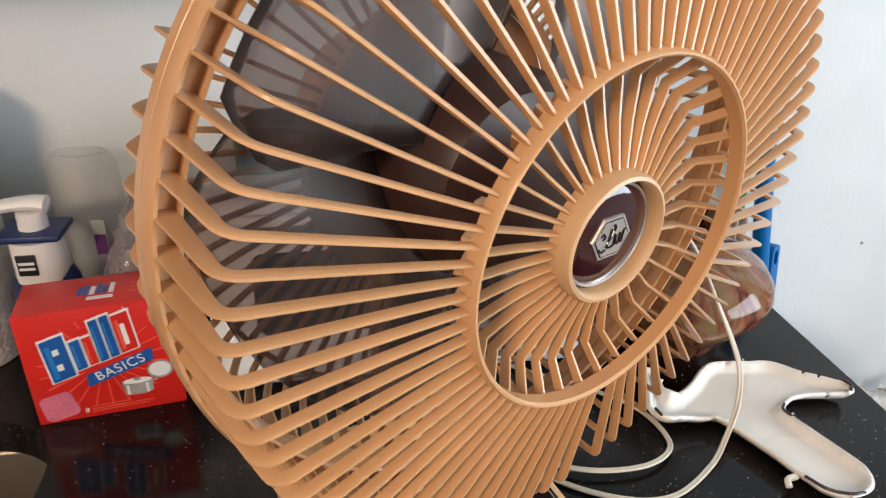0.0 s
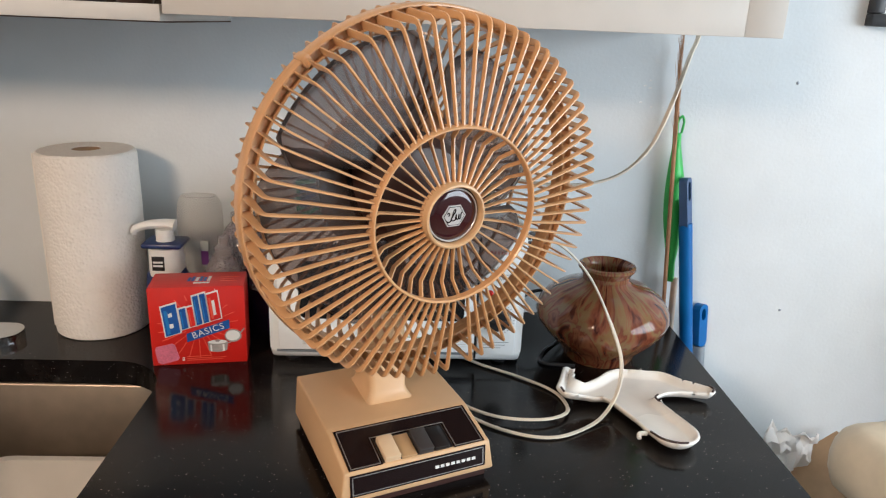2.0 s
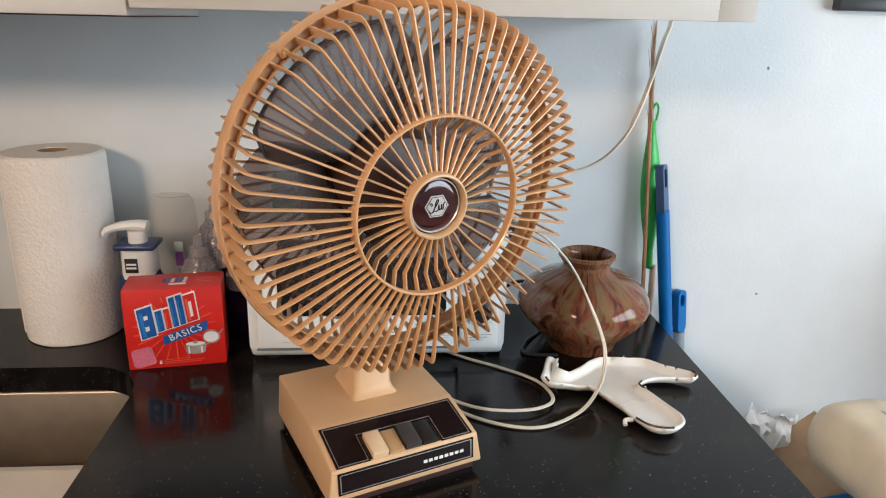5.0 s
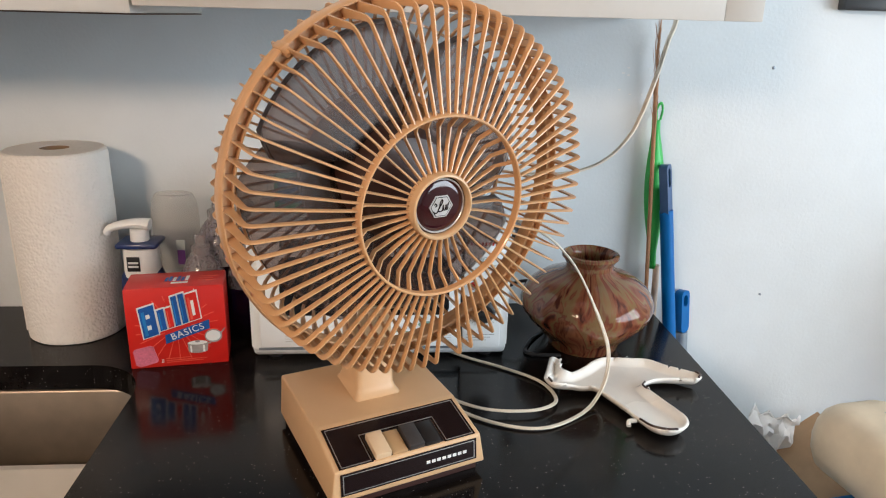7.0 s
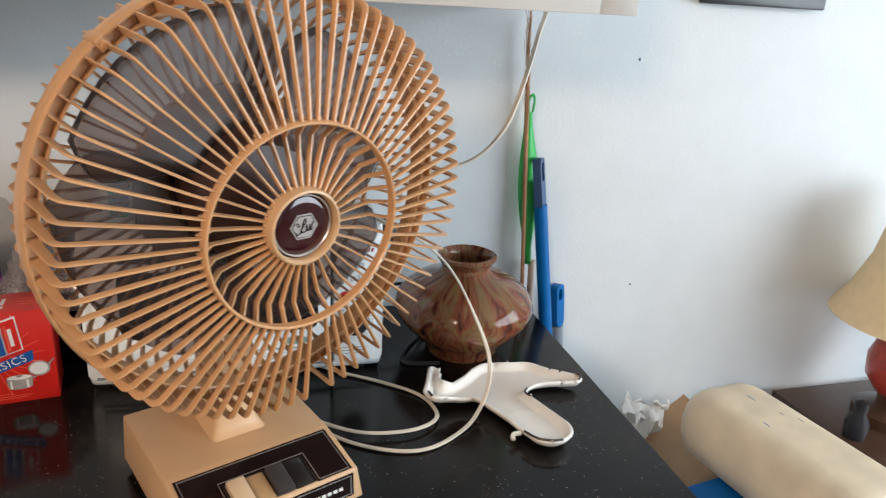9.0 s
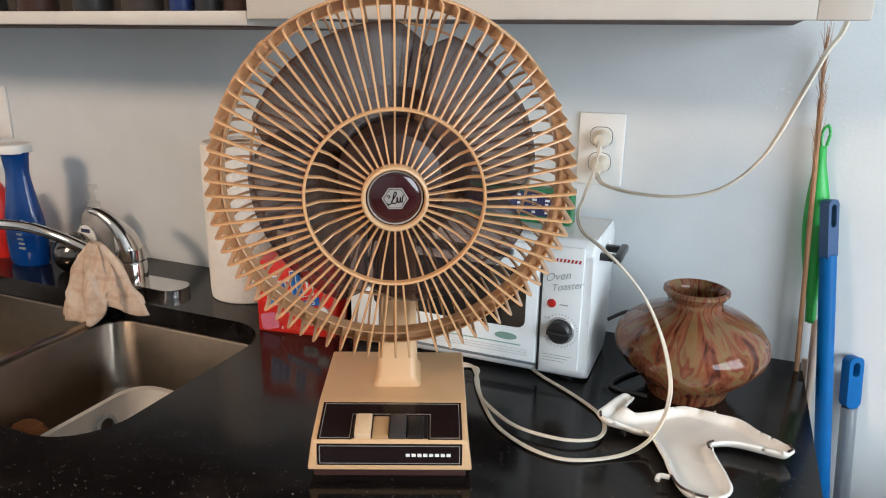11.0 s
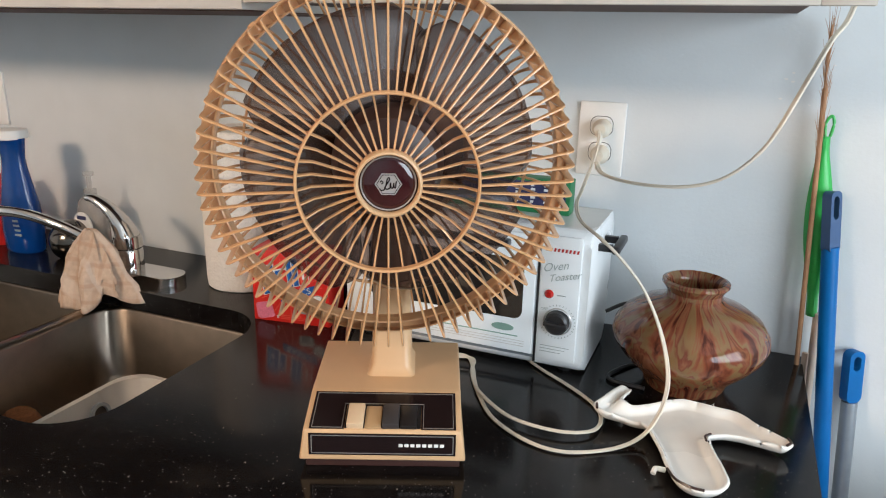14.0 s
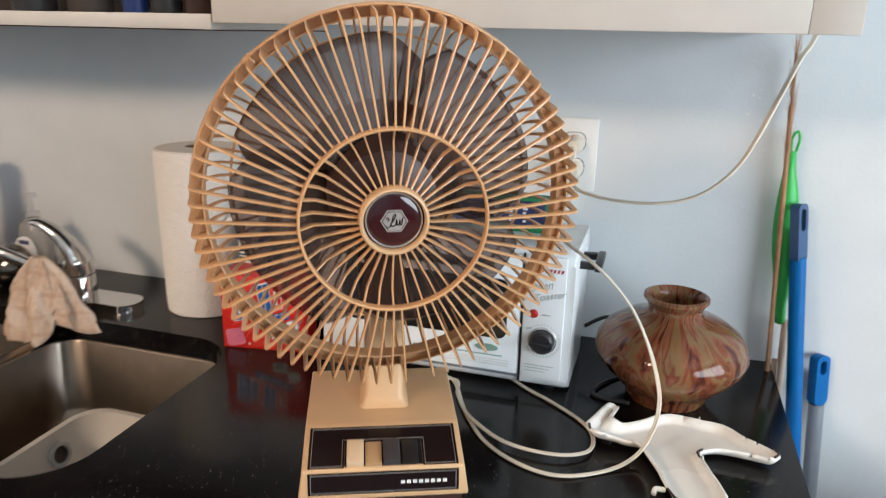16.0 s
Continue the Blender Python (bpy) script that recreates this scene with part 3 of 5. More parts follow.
for k, (m_, lab, top) in enumerate(((KEY_CREAM, "cream push key", 0.0075), (KEY_TAN, "tan push key, pressed lower", 0.003), (KEY_GREY, "dark grey push key", 0.0075), (KEY_BLACK, "black push key", 0.0045))):
    u = -0.0398 + k * 0.0197
    part("key", slope_box(SA, SB, u, u + 0.0183, 0.04, 0.535, -0.001, top, 0.0012), m_, base, lab)

# neck and motor
neck = bmesh.new()
rings = []
for z, hw, v0, v1, r in ((0.062, 0.0315, 0.098, 0.178, 0.006), (0.068, 0.0265, 0.104, 0.172, 0.008), (0.076, 0.0240, 0.108, 0.168, 0.008), (0.13, 0.0228, 0.110, 0.166, 0.008), (0.22, 0.0220, 0.113, 0.163, 0.008), (0.30, 0.0215, 0.114, 0.160, 0.008)):
    rings.append([neck.verts.new((x + 0.003, y, z)) for x, y in rounded(-hw, v0, hw, v1, r, 4)])
for a, b in zip(rings, rings[1:]):
    for k in range(len(a)):
        neck.faces.new((a[k], a[(k + 1) % len(a)], b[(k + 1) % len(a)], b[k]))
neck.faces.new(rings[-1])
part("neck", neck, TAN_PALE, fan, "cream-tan square neck")
part("motor_housing", lathe([(0, -0.235), (0.035, -0.232), (0.052, -0.215), (0.058, -0.185), (0.060, -0.150), (0.0, -0.150)], 40), TAN, fan, "", HEAD_L)

# blades, smoked and see-through, on a dark hub
rotor = part("rotor", lathe([(0, -0.060), (0.034, -0.061), (0.050, -0.066), (0.058, -0.080), (0.059, -0.124), (0.0, -0.124)], 48), DARK_BROWN, fan, "dark brown blade hub", HEAD_L)
bm = bmesh.new()
grid = []
for i in range(11):
    s = i / 10
    r = 0.056 + s * 0.100
    half = radians(37 + 12 * math.sin(math.pi * min(s * 0.62 + 0.12, 1)))
    row = []
    for j in range(11):
        a = (j / 10 * 2 - 1)
        ang = a * half * (1 - 0.25 * max(0, s - 0.75) * 4 * abs(a)) + 0.22 * s
        row.append(bm.verts.new((r * math.cos(ang), r * math.sin(ang), -0.098 + a * (0.020 - 0.006 * s) - 0.006 * a * a)))
    grid.append(row)
for a, b in zip(grid, grid[1:]):
    for j in range(10):
        bm.faces.new((a[j], a[j + 1], b[j + 1], b[j]))
blade = part("blade", bm, SMOKE, rotor, "smoked translucent blade")
so = blade.modifiers.new("thick", "SOLIDIFY")
so.thickness = 0.0016
for k in range(1, 4):
    b2 = part("blade", blade.data, SMOKE, rotor, "smoked translucent blade", pose(0, 0, 0, 0, 0, 90 * k + 20))
    s2 = b2.modifiers.new("thick", "SOLIDIFY")
    s2.thickness = 0.0016
blade.matrix_local = pose(0, 0, 0, 0, 0, 20)


def rib_mesh(name, path, depth, half, material):
    """A thin upright rib: path in (radius, axial), depth of the plate behind it, half its thickness."""
    p = [Vector((r, 0, z)) for r, z in path]
    bm = bmesh.new()
    rows = []
    for i, q in enumerate(p):
        d = (p[min(i + 1, len(p) - 1)] - p[max(i - 1, 0)]).normalized()
        inward = Vector((d.z, 0, -d.x)) if d.x > 0 or abs(d.x) < 1e-6 else Vector((d.z, 0, -d.x))
        dd = depth[i] if isinstance(depth, list) else depth
        rows.append([bm.verts.new(q + Vector((0, s * half * f, 0)) + inward * dd * g) for s, f, g in ((-1, 0.55, 0), (1, 0.55, 0), (1, 1, 0.2), (1, 0.8, 1), (-1, 0.8, 1), (-1, 1, 0.2))])
    for a, b in zip(rows, rows[1:]):
        for k in range(6):
            bm.faces.new((a[k], a[(k + 1) % 6], b[(k + 1) % 6], b[k]))
    bm.faces.new(rows[0])
    bm.faces.new(rows[-1])
    return to_mesh(name, bm, material)


def bend(corner, before, after, r, n=5):
    """Round a corner of a path."""
    c = Vector(corner)
    a, b = (Vector(before) - c).normalized() * r, (Vector(after) - c).normalized() * r
    out = []
    for k in range(n + 1):
        t = k / n
        out.append(tuple((1 - t) ** 2 * (c + a) + 2 * t * (1 - t) * c + t * t * (c + b)))
    return out


def ring(profile):
    return lathe(profile + [profile[0]], 120)


front = part("front_grille", ring([(0.0838, 0.0032), (0.0848, 0.0045), (0.0858, 0.0045), (0.0866, 0.0032), (0.0868, -0.0044), (0.0842, -0.0044)]), TAN, fan, "tan ribbed front grille", HEAD_L)
BANDF, BANDR = -0.062, -0.0805
part("rim_band", ring([(0.1842, BANDF), (0.1857, BANDF - 0.003), (0.1857, BANDF - 0.0090), (0.1842, BANDF - 0.0100), (0.1724, BANDF - 0.0100), (0.1724, BANDF - 0.0078), (0.1827, BANDF - 0.0070), (0.1827, BANDF)]), TAN, front, "", None)
part("inner_flange", ring([(0.1728, BANDF - 0.002), (0.1742, BANDF - 0.001), (0.1742, BANDF - 0.0076), (0.1724, BANDF - 0.0076)]), TAN, front, "", None)
NR = 76
outer_path = [(0.0858, 0.0012)] + bend((0.1803, -0.0138), (0.0858, 0.0014), (0.1832, -0.060), 0.010) + [(0.1832, -0.062), (0.1832, -0.070)]
rib = rib_mesh("rib", outer_path, [0.0045] + [0.006] * 6 + [0.009, 0.010], 0.0011, TAN)
rib_in = rib_mesh("rib", [(0.0325, -0.0070), (0.052, -0.0115), (0.0720, -0.0145), (0.0845, -0.0044)], 0.0055, 0.00105, TAN)
for k in range(NR):
    ang = 90 + k * 360 / NR
    if k == NR // 2 + 2:
        continue  # one rib is broken out
    part("rib", rib, TAN, front, "", pose(0, 0, 0, 0, 0, ang))
for k in range(NR // 2):
    part("rib", rib_in, TAN, front, "", pose(0, 0, 0, 0, 0, 90 + k * 720 / NR))
hubring = part("hub_ring", ring([(0.0280, -0.0030), (0.0284, -0.0005), (0.0296, 0.0008), (0.0312, 0.0002), (0.0322, -0.0022), (0.0322, -0.0125), (0.0280, -0.0125)]), TAN_PALE, front, "cream-tan ring round the medallion")
MED = HEAD_L @ pose(0, 0, -0.0092)
medal = part("medallion", lathe([(0, 0.0044), (0.010, 0.0042), (0.019, 0.0036), (0.0250, 0.0028), (0.0262, 0.0016), (0.0279, 0.001), (0.0279, -0.004), (0, -0.004)], 64), MAROON, fan, "glossy maroon medallion with a silver hexagon mark", MED)
part("silver_edge", ring([(0.0248, 0.0026), (0.0254, 0.0034), (0.0262, 0.0034), (0.0266, 0.0024), (0.0266, 0.0008), (0.0248, 0.0008)]), SILVER, medal)


def hexagon(r, lo, hi):
    return prism([(r * math.cos(radians(60 * k)), r * 0.93 * math.sin(radians(60 * k))) for k in range(6)], lo, hi)


part("hexagon", hexagon(0.0128, 0.0040, 0.0050), SILVER, medal, "silver-white hexagon")
part("hexagon_line", hexagon(0.0114, 0.0044, 0.0052), PANEL, medal)
part("hexagon_field", hexagon(0.0107, 0.0046, 0.0054), SILVER, medal)
# flowing scroll inside the hexagon
for pts, r in (([(-0.0082, -0.0040), (-0.0066, -0.0058), (-0.0040, -0.0050), (-0.0024, -0.0010), (-0.0012, 0.0046), (0.0004, 0.0066), (0.0010, 0.0046), (-0.0012, 0.0006), (-0.0034, -0.0034), (-0.0010, -0.0046), (0.0014, -0.0038)], 0.00062),
               ([(0.0014, -0.0038), (0.0020, 0.0016), (0.0026, -0.0030), (0.0042, -0.0032), (0.0050, 0.0016), (0.0052, -0.0026), (0.0066, -0.0030), (0.0072, 0.0022), (0.0082, 0.0030)], 0.00060),
               ([(-0.0078, 0.0020), (-0.0064, 0.0034), (-0.0050, 0.0016), (-0.0066, 0.0004)], 0.00055)):
    part("scroll_mark", tube(spline([(x, y, 0.0055) for x, y in pts]), r, 6), PANEL, medal)

rear = part("rear_grille", ring([(0.1842, BANDR + 0.0080), (0.1852, BANDR + 0.007), (0.1852, BANDR), (0.1724, BANDR), (0.1724, BANDR + 0.0080), (0.1744, BANDR + 0.0080), (0.1744, BANDR + 0.003), (0.1827, BANDR + 0.003), (0.1827, BANDR + 0.0080)]), TAN, fan, "tan ribbed rear grille", HEAD_L)
rear_path = [(0.1835, BANDR + 0.006), (0.1850, -0.092), (0.1842, -0.0975), (0.1790, -0.106), (0.1715, -0.1165), (0.1650, -0.1225), (0.1560, -0.1260), (0.140, -0.1290), (0.110, -0.1330), (0.083, -0.1360)]
rib_r = rib_mesh("rib", rear_path, [0.006, 0.009, 0.010, 0.007, 0.0045, 0.004, 0.0038, 0.0038, 0.0038, 0.0038], 0.0012, TAN)
for k in range(NR):
    part("rib", rib_r, TAN, rear, "", pose(0, 0, 0, 0, 0, 90 + k * 360 / NR))
part("rear_hoop", ring([(0.1528, -0.1235), (0.1552, -0.1235), (0.1552, -0.1275), (0.1528, -0.1275)]), TAN, rear, "thin hoop across the rear ribs")
part("rear_ring", ring([(0.0830, -0.1270), (0.0885, -0.1270), (0.0885, -0.1370), (0.0830, -0.1370)]), TAN, rear)
part("rear_plate", lathe([(0.0, -0.138), (0.083, -0.138), (0.0845, -0.141), (0.081, -0.146), (0, -0.146)], 60), TAN, rear)
part("clip", box((0.1760, -0.0045, -0.083), (0.1866, 0.0045, -0.0605), 0.0018), TAN, rear, "", pose(0, 0, 0, 0, 0, 133))
part("screw", lathe([(0, -0.0572), (0.0022, -0.0575), (0.0026, -0.059), (0, -0.059)], 14), TAN, rear, "", pose(0.180 * math.cos(radians(133)), 0.180 * math.sin(radians(133)), 0))

# ---- cords ----


def cord(name, label, pts, r=0.0015, twin=True):
    c = thing(name, label, "cord", pts[0])
    o = Vector(pts[0])
    line = spline([Vector(p) - o for p in pts], 10)
    part("wire", tube(line, r, 8), CORD, c)
    if twin:
        off, last_s = [], Vector((1, 0, 0))
        for i, p in enumerate(line):
            d = (line[min(i + 1, len(line) - 1)] - line[max(i - 1, 0)]).normalized()
            s = Vector((d.y, -d.x, 0))
            if s.length > 0.15:
                last_s = s.normalized()
            off.append(p + last_s * r * 1.7)
        part("wire", tube(off, r, 8), CORD, c)
    return c


cord("fan_cord", "ivory twin cord, looped from the wall socket to the fan", [(0.196, 0.527, 1.238), (0.198, 0.515, 1.222), (0.194, 0.50, 1.190), (0.191, 0.455, 1.158), (0.196, 0.40, 1.148), (0.218, 0.33, 1.142), (0.257, 0.278, 1.134), (0.286, 0.267, 1.113), (0.315, 0.269, 1.077), (0.338, 0.264, 1.034), (0.352, 0.248, 1.0), (0.357, 0.230, 0.975), (0.352, 0.213, 0.948), (0.336, 0.196, 0.922), (0.306, 0.168, 0.9132), (0.256, 0.139, 0.9132), (0.207, 0.144, 0.9132), (0.153, 0.178, 0.9132), (0.112, 0.235, 0.9132), (0.085, 0.285, 0.9132), (0.072, 0.325, 0.9132), (0.040, 0.315, 0.9132), (0.015, 0.275, 0.914), (0.008, 0.232, 0.925)])
cord("spare_cord", "ivory twin cord lying in a loop on the counter", [(0.135, 0.372, 0.9132), (0.175, 0.338, 0.9132), (0.224, 0.304, 0.9132), (0.267, 0.266, 0.9132), (0.283, 0.230, 0.9132), (0.277, 0.192, 0.9165), (0.238, 0.172, 0.918), (0.176, 0.180, 0.918), (0.120, 0.225, 0.9165), (0.098, 0.262, 0.9132), (0.080, 0.302, 0.9132), (0.060, 0.330, 0.9132), (0.030, 0.328, 0.9132)])
cord("extension_lead", "ivory twin cord sagging along the wall to the cabinet", [(0.196, 0.527, 1.188), (0.212, 0.500, 1.176), (0.260, 0.462, 1.174), (0.320, 0.440, 1.178), (0.365, 0.438, 1.188), (0.398, 0.436, 1.208), (0.426, 0.440, 1.239), (0.442, 0.446, 1.270), (0.457, 0.456, 1.306), (0.470, 0.468, 1.338), (0.488, 0.490, 1.379), (0.505, 0.512, 1.407), (0.520, 0.535, 1.47)], 0.0021)
dark = thing("power_lead", "thin black cord behind the toaster oven", "cord", (0.24, 0.46, 0.95))
part("wire", tube(spline([(0, 0, 0.02), (0.03, 0.01, 0.035), (0.06, 0.02, 0.03), (0.09, 0.03, 0.0), (0.075, -0.02, -0.036), (0.04, -0.07, -0.037), (0.03, -0.11, -0.037), (0.08, -0.12, -0.037)]), 0.003, 8), BLACK_PL, dark)

# ---- wall fittings ----
outlet = thing("wall_outlet", "white duplex wall outlet with two plugs", "outlet", (0.193, WY, 1.221))
part("plate", box((-0.0365, -0.006, -0.058), (0.0365, 0.0, 0.058), 0.0025), WHITE_PL, outlet)
for dz in (0.0205, -0.0205):
    part("socket_gap", prism(rounded(-0.0182, -0.0158, 0.0182, 0.0158, 0.0125, 8), -0.0064, -0.0055, axis="y"), KEY_GREY, outlet, "", pose(0, 0, dz))
    part("socket_face", prism(rounded(-0.0172, -0.0148, 0.0172, 0.0148, 0.0118, 8), -0.0078, -0.0055, axis="y"), WHITE_PL, outlet, "", pose(0, 0, dz))
    pl = part("plug", lathe([(0, 0.0), (0.0150, 0.0), (0.0150, 0.006), (0.0125, 0.009), (0.0115, 0.020), (0.0085, 0.025), (0, 0.026)], 28), CORD, outlet, "ivory plug", pose(0.002, -0.0077, dz - 0.003, 90))
    part("strain_relief", tube([(0.002, -0.028, dz - 0.006), (0.003, -0.030, dz - 0.014), (0.003, -0.031, dz - 0.024)], [0.0048, 0.0042, 0.0032], 12), CORD, pl.parent)
switch = thing("light_switch", "white plastic light switch plate", "light switch", (-1.205, WY, 1.212))
part("plate", box((-0.037, -0.006, -0.06), (0.037, 0, 0.06), 0.0025), WHITE_PL, switch)
part("toggle", box((-0.005, -0.016, -0.004), (0.005, -0.0055, 0.014), 0.001), WHITE_PL, switch)
screw = thing("wall_screw", "small grey screw in the wall", "screw", (0.706, WY, 1.338))
part("head", lathe([(0, 0.0025), (0.0022, 0.002), (0.0030, 0.0), (0, 0)], 16), GREY_METAL, screw, "", pose(0, 0, 0, 90))
nick = thing("wall_nail", "tiny dark nail in the wall", "nail", (0.752, WY, 0.925))
part("head", lathe([(0, 0.003), (0.002, 0.002), (0.0025, 0.0), (0, 0)], 12), GREY_METAL, nick, "", pose(0, 0, 0, 90))
pic = thing("picture_frame", "black picture frame with a white mat", "picture", (0.917, WY, 1.60))
for lo, hi in (((-0.12, -0.022, -0.167), (0.12, -0.001, -0.147)), ((-0.12, -0.022, 0.147), (0.12, -0.001, 0.167)), ((-0.12, -0.022, -0.1468), (-0.10, -0.001, 0.1468)), ((0.10, -0.022, -0.1468), (0.12, -0.001, 0.1468))):
    part("frame_bar", box(lo, hi, 0.003), FRAME_BLK, pic)
part("mat", box((-0.0998, -0.010, -0.1468), (0.0998, -0.002, 0.1468)), WHITE_INK, pic)

# ---- on the counter ----
towel = thing("paper_towel_roll", "standing white quilted paper towel roll", "paper towel", (-0.447, 0.470, CTR))
bm = bmesh.new()
SEG, HT = 72, 0.295
prof = [(0.021, HT - 0.002), (0.0215, HT), (0.068, HT - 0.001), (0.0715, HT - 0.004)] + [(0.0725, HT - 0.01 - k * 0.0225) for k in range(13)] + [(0.0715, 0.002), (0.069, 0.0), (0.021, 0.0)]
lathe(prof, SEG, bm)
for v in bm.verts:
    r = math.hypot(v.co.x, v.co.y)
    if r > 0.06:
        a = math.atan2(v.co.y, v.co.x)
        k = 1 + 0.012 * noise.noise((2 * math.cos(a), 2 * math.sin(a), v.co.z * 12)) + 0.02 * max(0, math.sin(a - 2.2)) ** 6
        v.co.x *= k
        v.co.y *= k
part("roll", bm, PAPER, towel)
part("core", lathe([(0.0195, 0.001), (0.0208, 0.001), (0.0208, HT - 0.001), (0.0195, HT - 0.001), (0.0195, 0.001)], 40), KRAFT, towel, "brown cardboard core")
part("loose_edge", tube([(-0.0735, -0.02, 0.004), (-0.074, -0.02, 0.15), (-0.0735, -0.02, HT - 0.006)], 0.0012, 6), PAPER, towel)

# red carton of scouring pads
carton = thing("scouring_pad_carton", "red carton of scouring pads with blue lettering blocks", "carton", (-0.317, 0.319, CTR), 8.5)
CW, CD, CH = 0.1355, 0.064, 0.122
part("body", box((0, 0, 0), (CW, CD, CH), 0.0012), BOX_RED, carton)
part("top_flap", box((0.001, 0.0005, CH - 0.0005), (CW - 0.001, CD - 0.001, CH + 0.0012), 0.0004), BOX_RED, carton)


def on_front(x, z, h=0.0):
    return Vector((x * CW, -h, z * CH))


def flat_poly(pts, h0, h1):
    return prism([(x * CW, z * CH) for x, z in pts], -h1, -h0, axis="y")


for k in range(22):
    a = radians(8 + k * 16.4)
    c = Vector((0.50, 0.50))
    d, s = Vector((math.cos(a), math.sin(a))), Vector((-math.sin(a), math.cos(a)))
    far = min([(0.97 - c.x) / d.x if d.x > 0 else (0.03 - c.x) / d.x if d.x < 0 else 9, (0.93 - c.y) / d.y if d.y > 0 else (0.05 - c.y) / d.y if d.y < 0 else 9, 0.42])
    p, q = c + d * 0.14, c + d * far
    part("ray", flat_poly([tuple(p - s * 0.003), tuple(q - s * 0.0055), tuple(q + s * 0.0055), tuple(p + s * 0.003)], 0.0, 0.0005), BOX_RAY, carton)


def tilted_block(x, z, w, h, rise, lean):
    return [(x, z), (x + w, z + w * rise), (x + w + h * lean, z + w * rise + h), (x + h * lean, z + h)]


# maker's mark as outlined slanting blocks
for x, z, w, h, m_ in ((0.165, 0.385, 0.150, 0.375, BOX_BLUE), (0.335, 0.470, 0.066, 0.26, BOX_BLUE), (0.420, 0.500, 0.056, 0.25, BOX_RED), (0.492, 0.520, 0.056, 0.37, BOX_BLUE), (0.564, 0.545, 0.056, 0.37, BOX_BLUE), (0.636, 0.570, 0.112, 0.34, BOX_RED)):
    g = 0.013
    part("mark_outline", flat_poly(tilted_block(x - g, z - g * 1.2, w + 2 * g, h + 2.4 * g, 0.33, -0.09), 0.0005, 0.0009), WHITE_INK, carton)
    part("mark_block", flat_poly(tilted_block(x, z, w, h, 0.33, -0.09), 0.0009, 0.0014), m_, carton)
    part("mark_shine", flat_poly(tilted_block(x + w * 0.12, z + h * 0.08, w * 0.2, h * 0.8, 0.33, -0.09), 0.0014, 0.0016), BOX_SHINE if m_ is BOX_BLUE else BOX_RAY, carton)
for x, z, w, h in ((0.212, 0.490, 0.040, 0.055), (0.203, 0.632, 0.040, 0.050)):
    part("mark_counter", flat_poly(tilted_block(x, z, w, h, 0.33, -0.09), 0.0016, 0.0019), WHITE_INK, carton)
part("mark_counter", flat_poly(tilted_block(0.672, 0.645, 0.030, 0.19, 0.33, -0.09), 0.0016, 0.0019), WHITE_INK, carton)
part("mark_dot", flat_poly(tilted_block(0.400, 0.79, 0.052, 0.050, 0.33, -0.09), 0.0009, 0.0014), BOX_RED, carton)
star = [(0.70 + (0.035 if k % 2 == 0 else 0.007) * math.cos(radians(45 * k)), 0.955 + (0.035 if k % 2 == 0 else 0.007) * math.sin(radians(45 * k))) for k in range(8)]
part("sparkle", flat_poly(star, 0.0006, 0.0011), WHITE_INK, carton)
part("banner", flat_poly(tilted_block(0.375, 0.300, 0.455, 0.115, 0.37, 0.0), 0.0010, 0.0013), BOX_BLUE, carton, "blue slanting banner")
letters("banner_word", "BASICS", 0.0140, Matrix.Translation(on_front(0.602, 0.442, 0.0015)) @ pose(0, 0, 0, 90, 0, 0) @ pose(0, 0, 0, 0, 0, 18.4), WHITE_INK, carton, "white word on the banner", spacing=1.14)
part("pad_picture", prism([(x * CW, z * CH) for x, z in ((0.055, 0.045), (0.10, 0.02), (0.265, 0.065), (0.285, 0.095), (0.245, 0.27), (0.215, 0.29), (0.05, 0.25), (0.035, 0.22))], -0.001, -0.0003, axis="y"), BOX_PINK, carton, "pink scouring pad picture")
pot = [(0.695 + 0.105 * math.cos(radians(a)), 0.290 + 0.030 * math.sin(radians(a))) for a in range(0, 181, 15)] + [(0.695 + 0.098 * math.cos(radians(a)), 0.190 + 0.034 * math.sin(radians(a))) for a in range(180, 361, 15)]
part("pan_picture", flat_poly([(0.862 + 0.090 * math.cos(radians(a)), 0.365 + 0.085 * math.sin(radians(a))) for a in range(0, 360, 15)], 0.0003, 0.0007), POT_GREY, carton, "frying pan picture")
part("pan_inside", flat_poly([(0.860 + 0.076 * math.cos(radians(a)), 0.368 + 0.068 * math.sin(radians(a))) for a in range(0, 360, 15)], 0.0007, 0.0010), WHITE_INK, carton)
part("pan_handle", flat_poly([(0.935, 0.405), (0.985, 0.465), (0.992, 0.455), (0.945, 0.39)], 0.0003, 0.0008), POT_GREY, carton)
part("pot_picture", flat_poly(pot, 0.0010, 0.0013), POT_GREY, carton, "grey cooking pot picture")
part("pot_lid", flat_poly([(0.695 + 0.098 * math.cos(radians(a)), 0.292 + 0.026 * math.sin(radians(a))) for a in range(0, 360, 15)], 0.0013, 0.0015), WHITE_INK, carton)
part("lid_knob", flat_poly([(0.695 + 0.026 * math.cos(radians(a)), 0.310 + 0.016 * math.sin(radians(a))) for a in range(0, 360, 30)], 0.0015, 0.0017), POT_GREY, carton)
for x0, x1 in ((0.615, 0.632), (0.745, 0.765)):
    part("pot_shine", flat_poly([(x0, 0.17), (x1, 0.165), (x1, 0.255), (x0, 0.26)], 0.0013, 0.0015), WHITE_INK, carton)
part("pot_handle", flat_poly([(0.795, 0.265), (0.83, 0.27), (0.83, 0.285), (0.795, 0.28)], 0.0010, 0.0013), POT_GREY, carton)
letters("count", "8", 0.008, Matrix.Translation(on_front(0.325, 0.075, 0.0006)) @ pose(0, 0, 0, 90, 0, 0), WHITE_INK, carton)
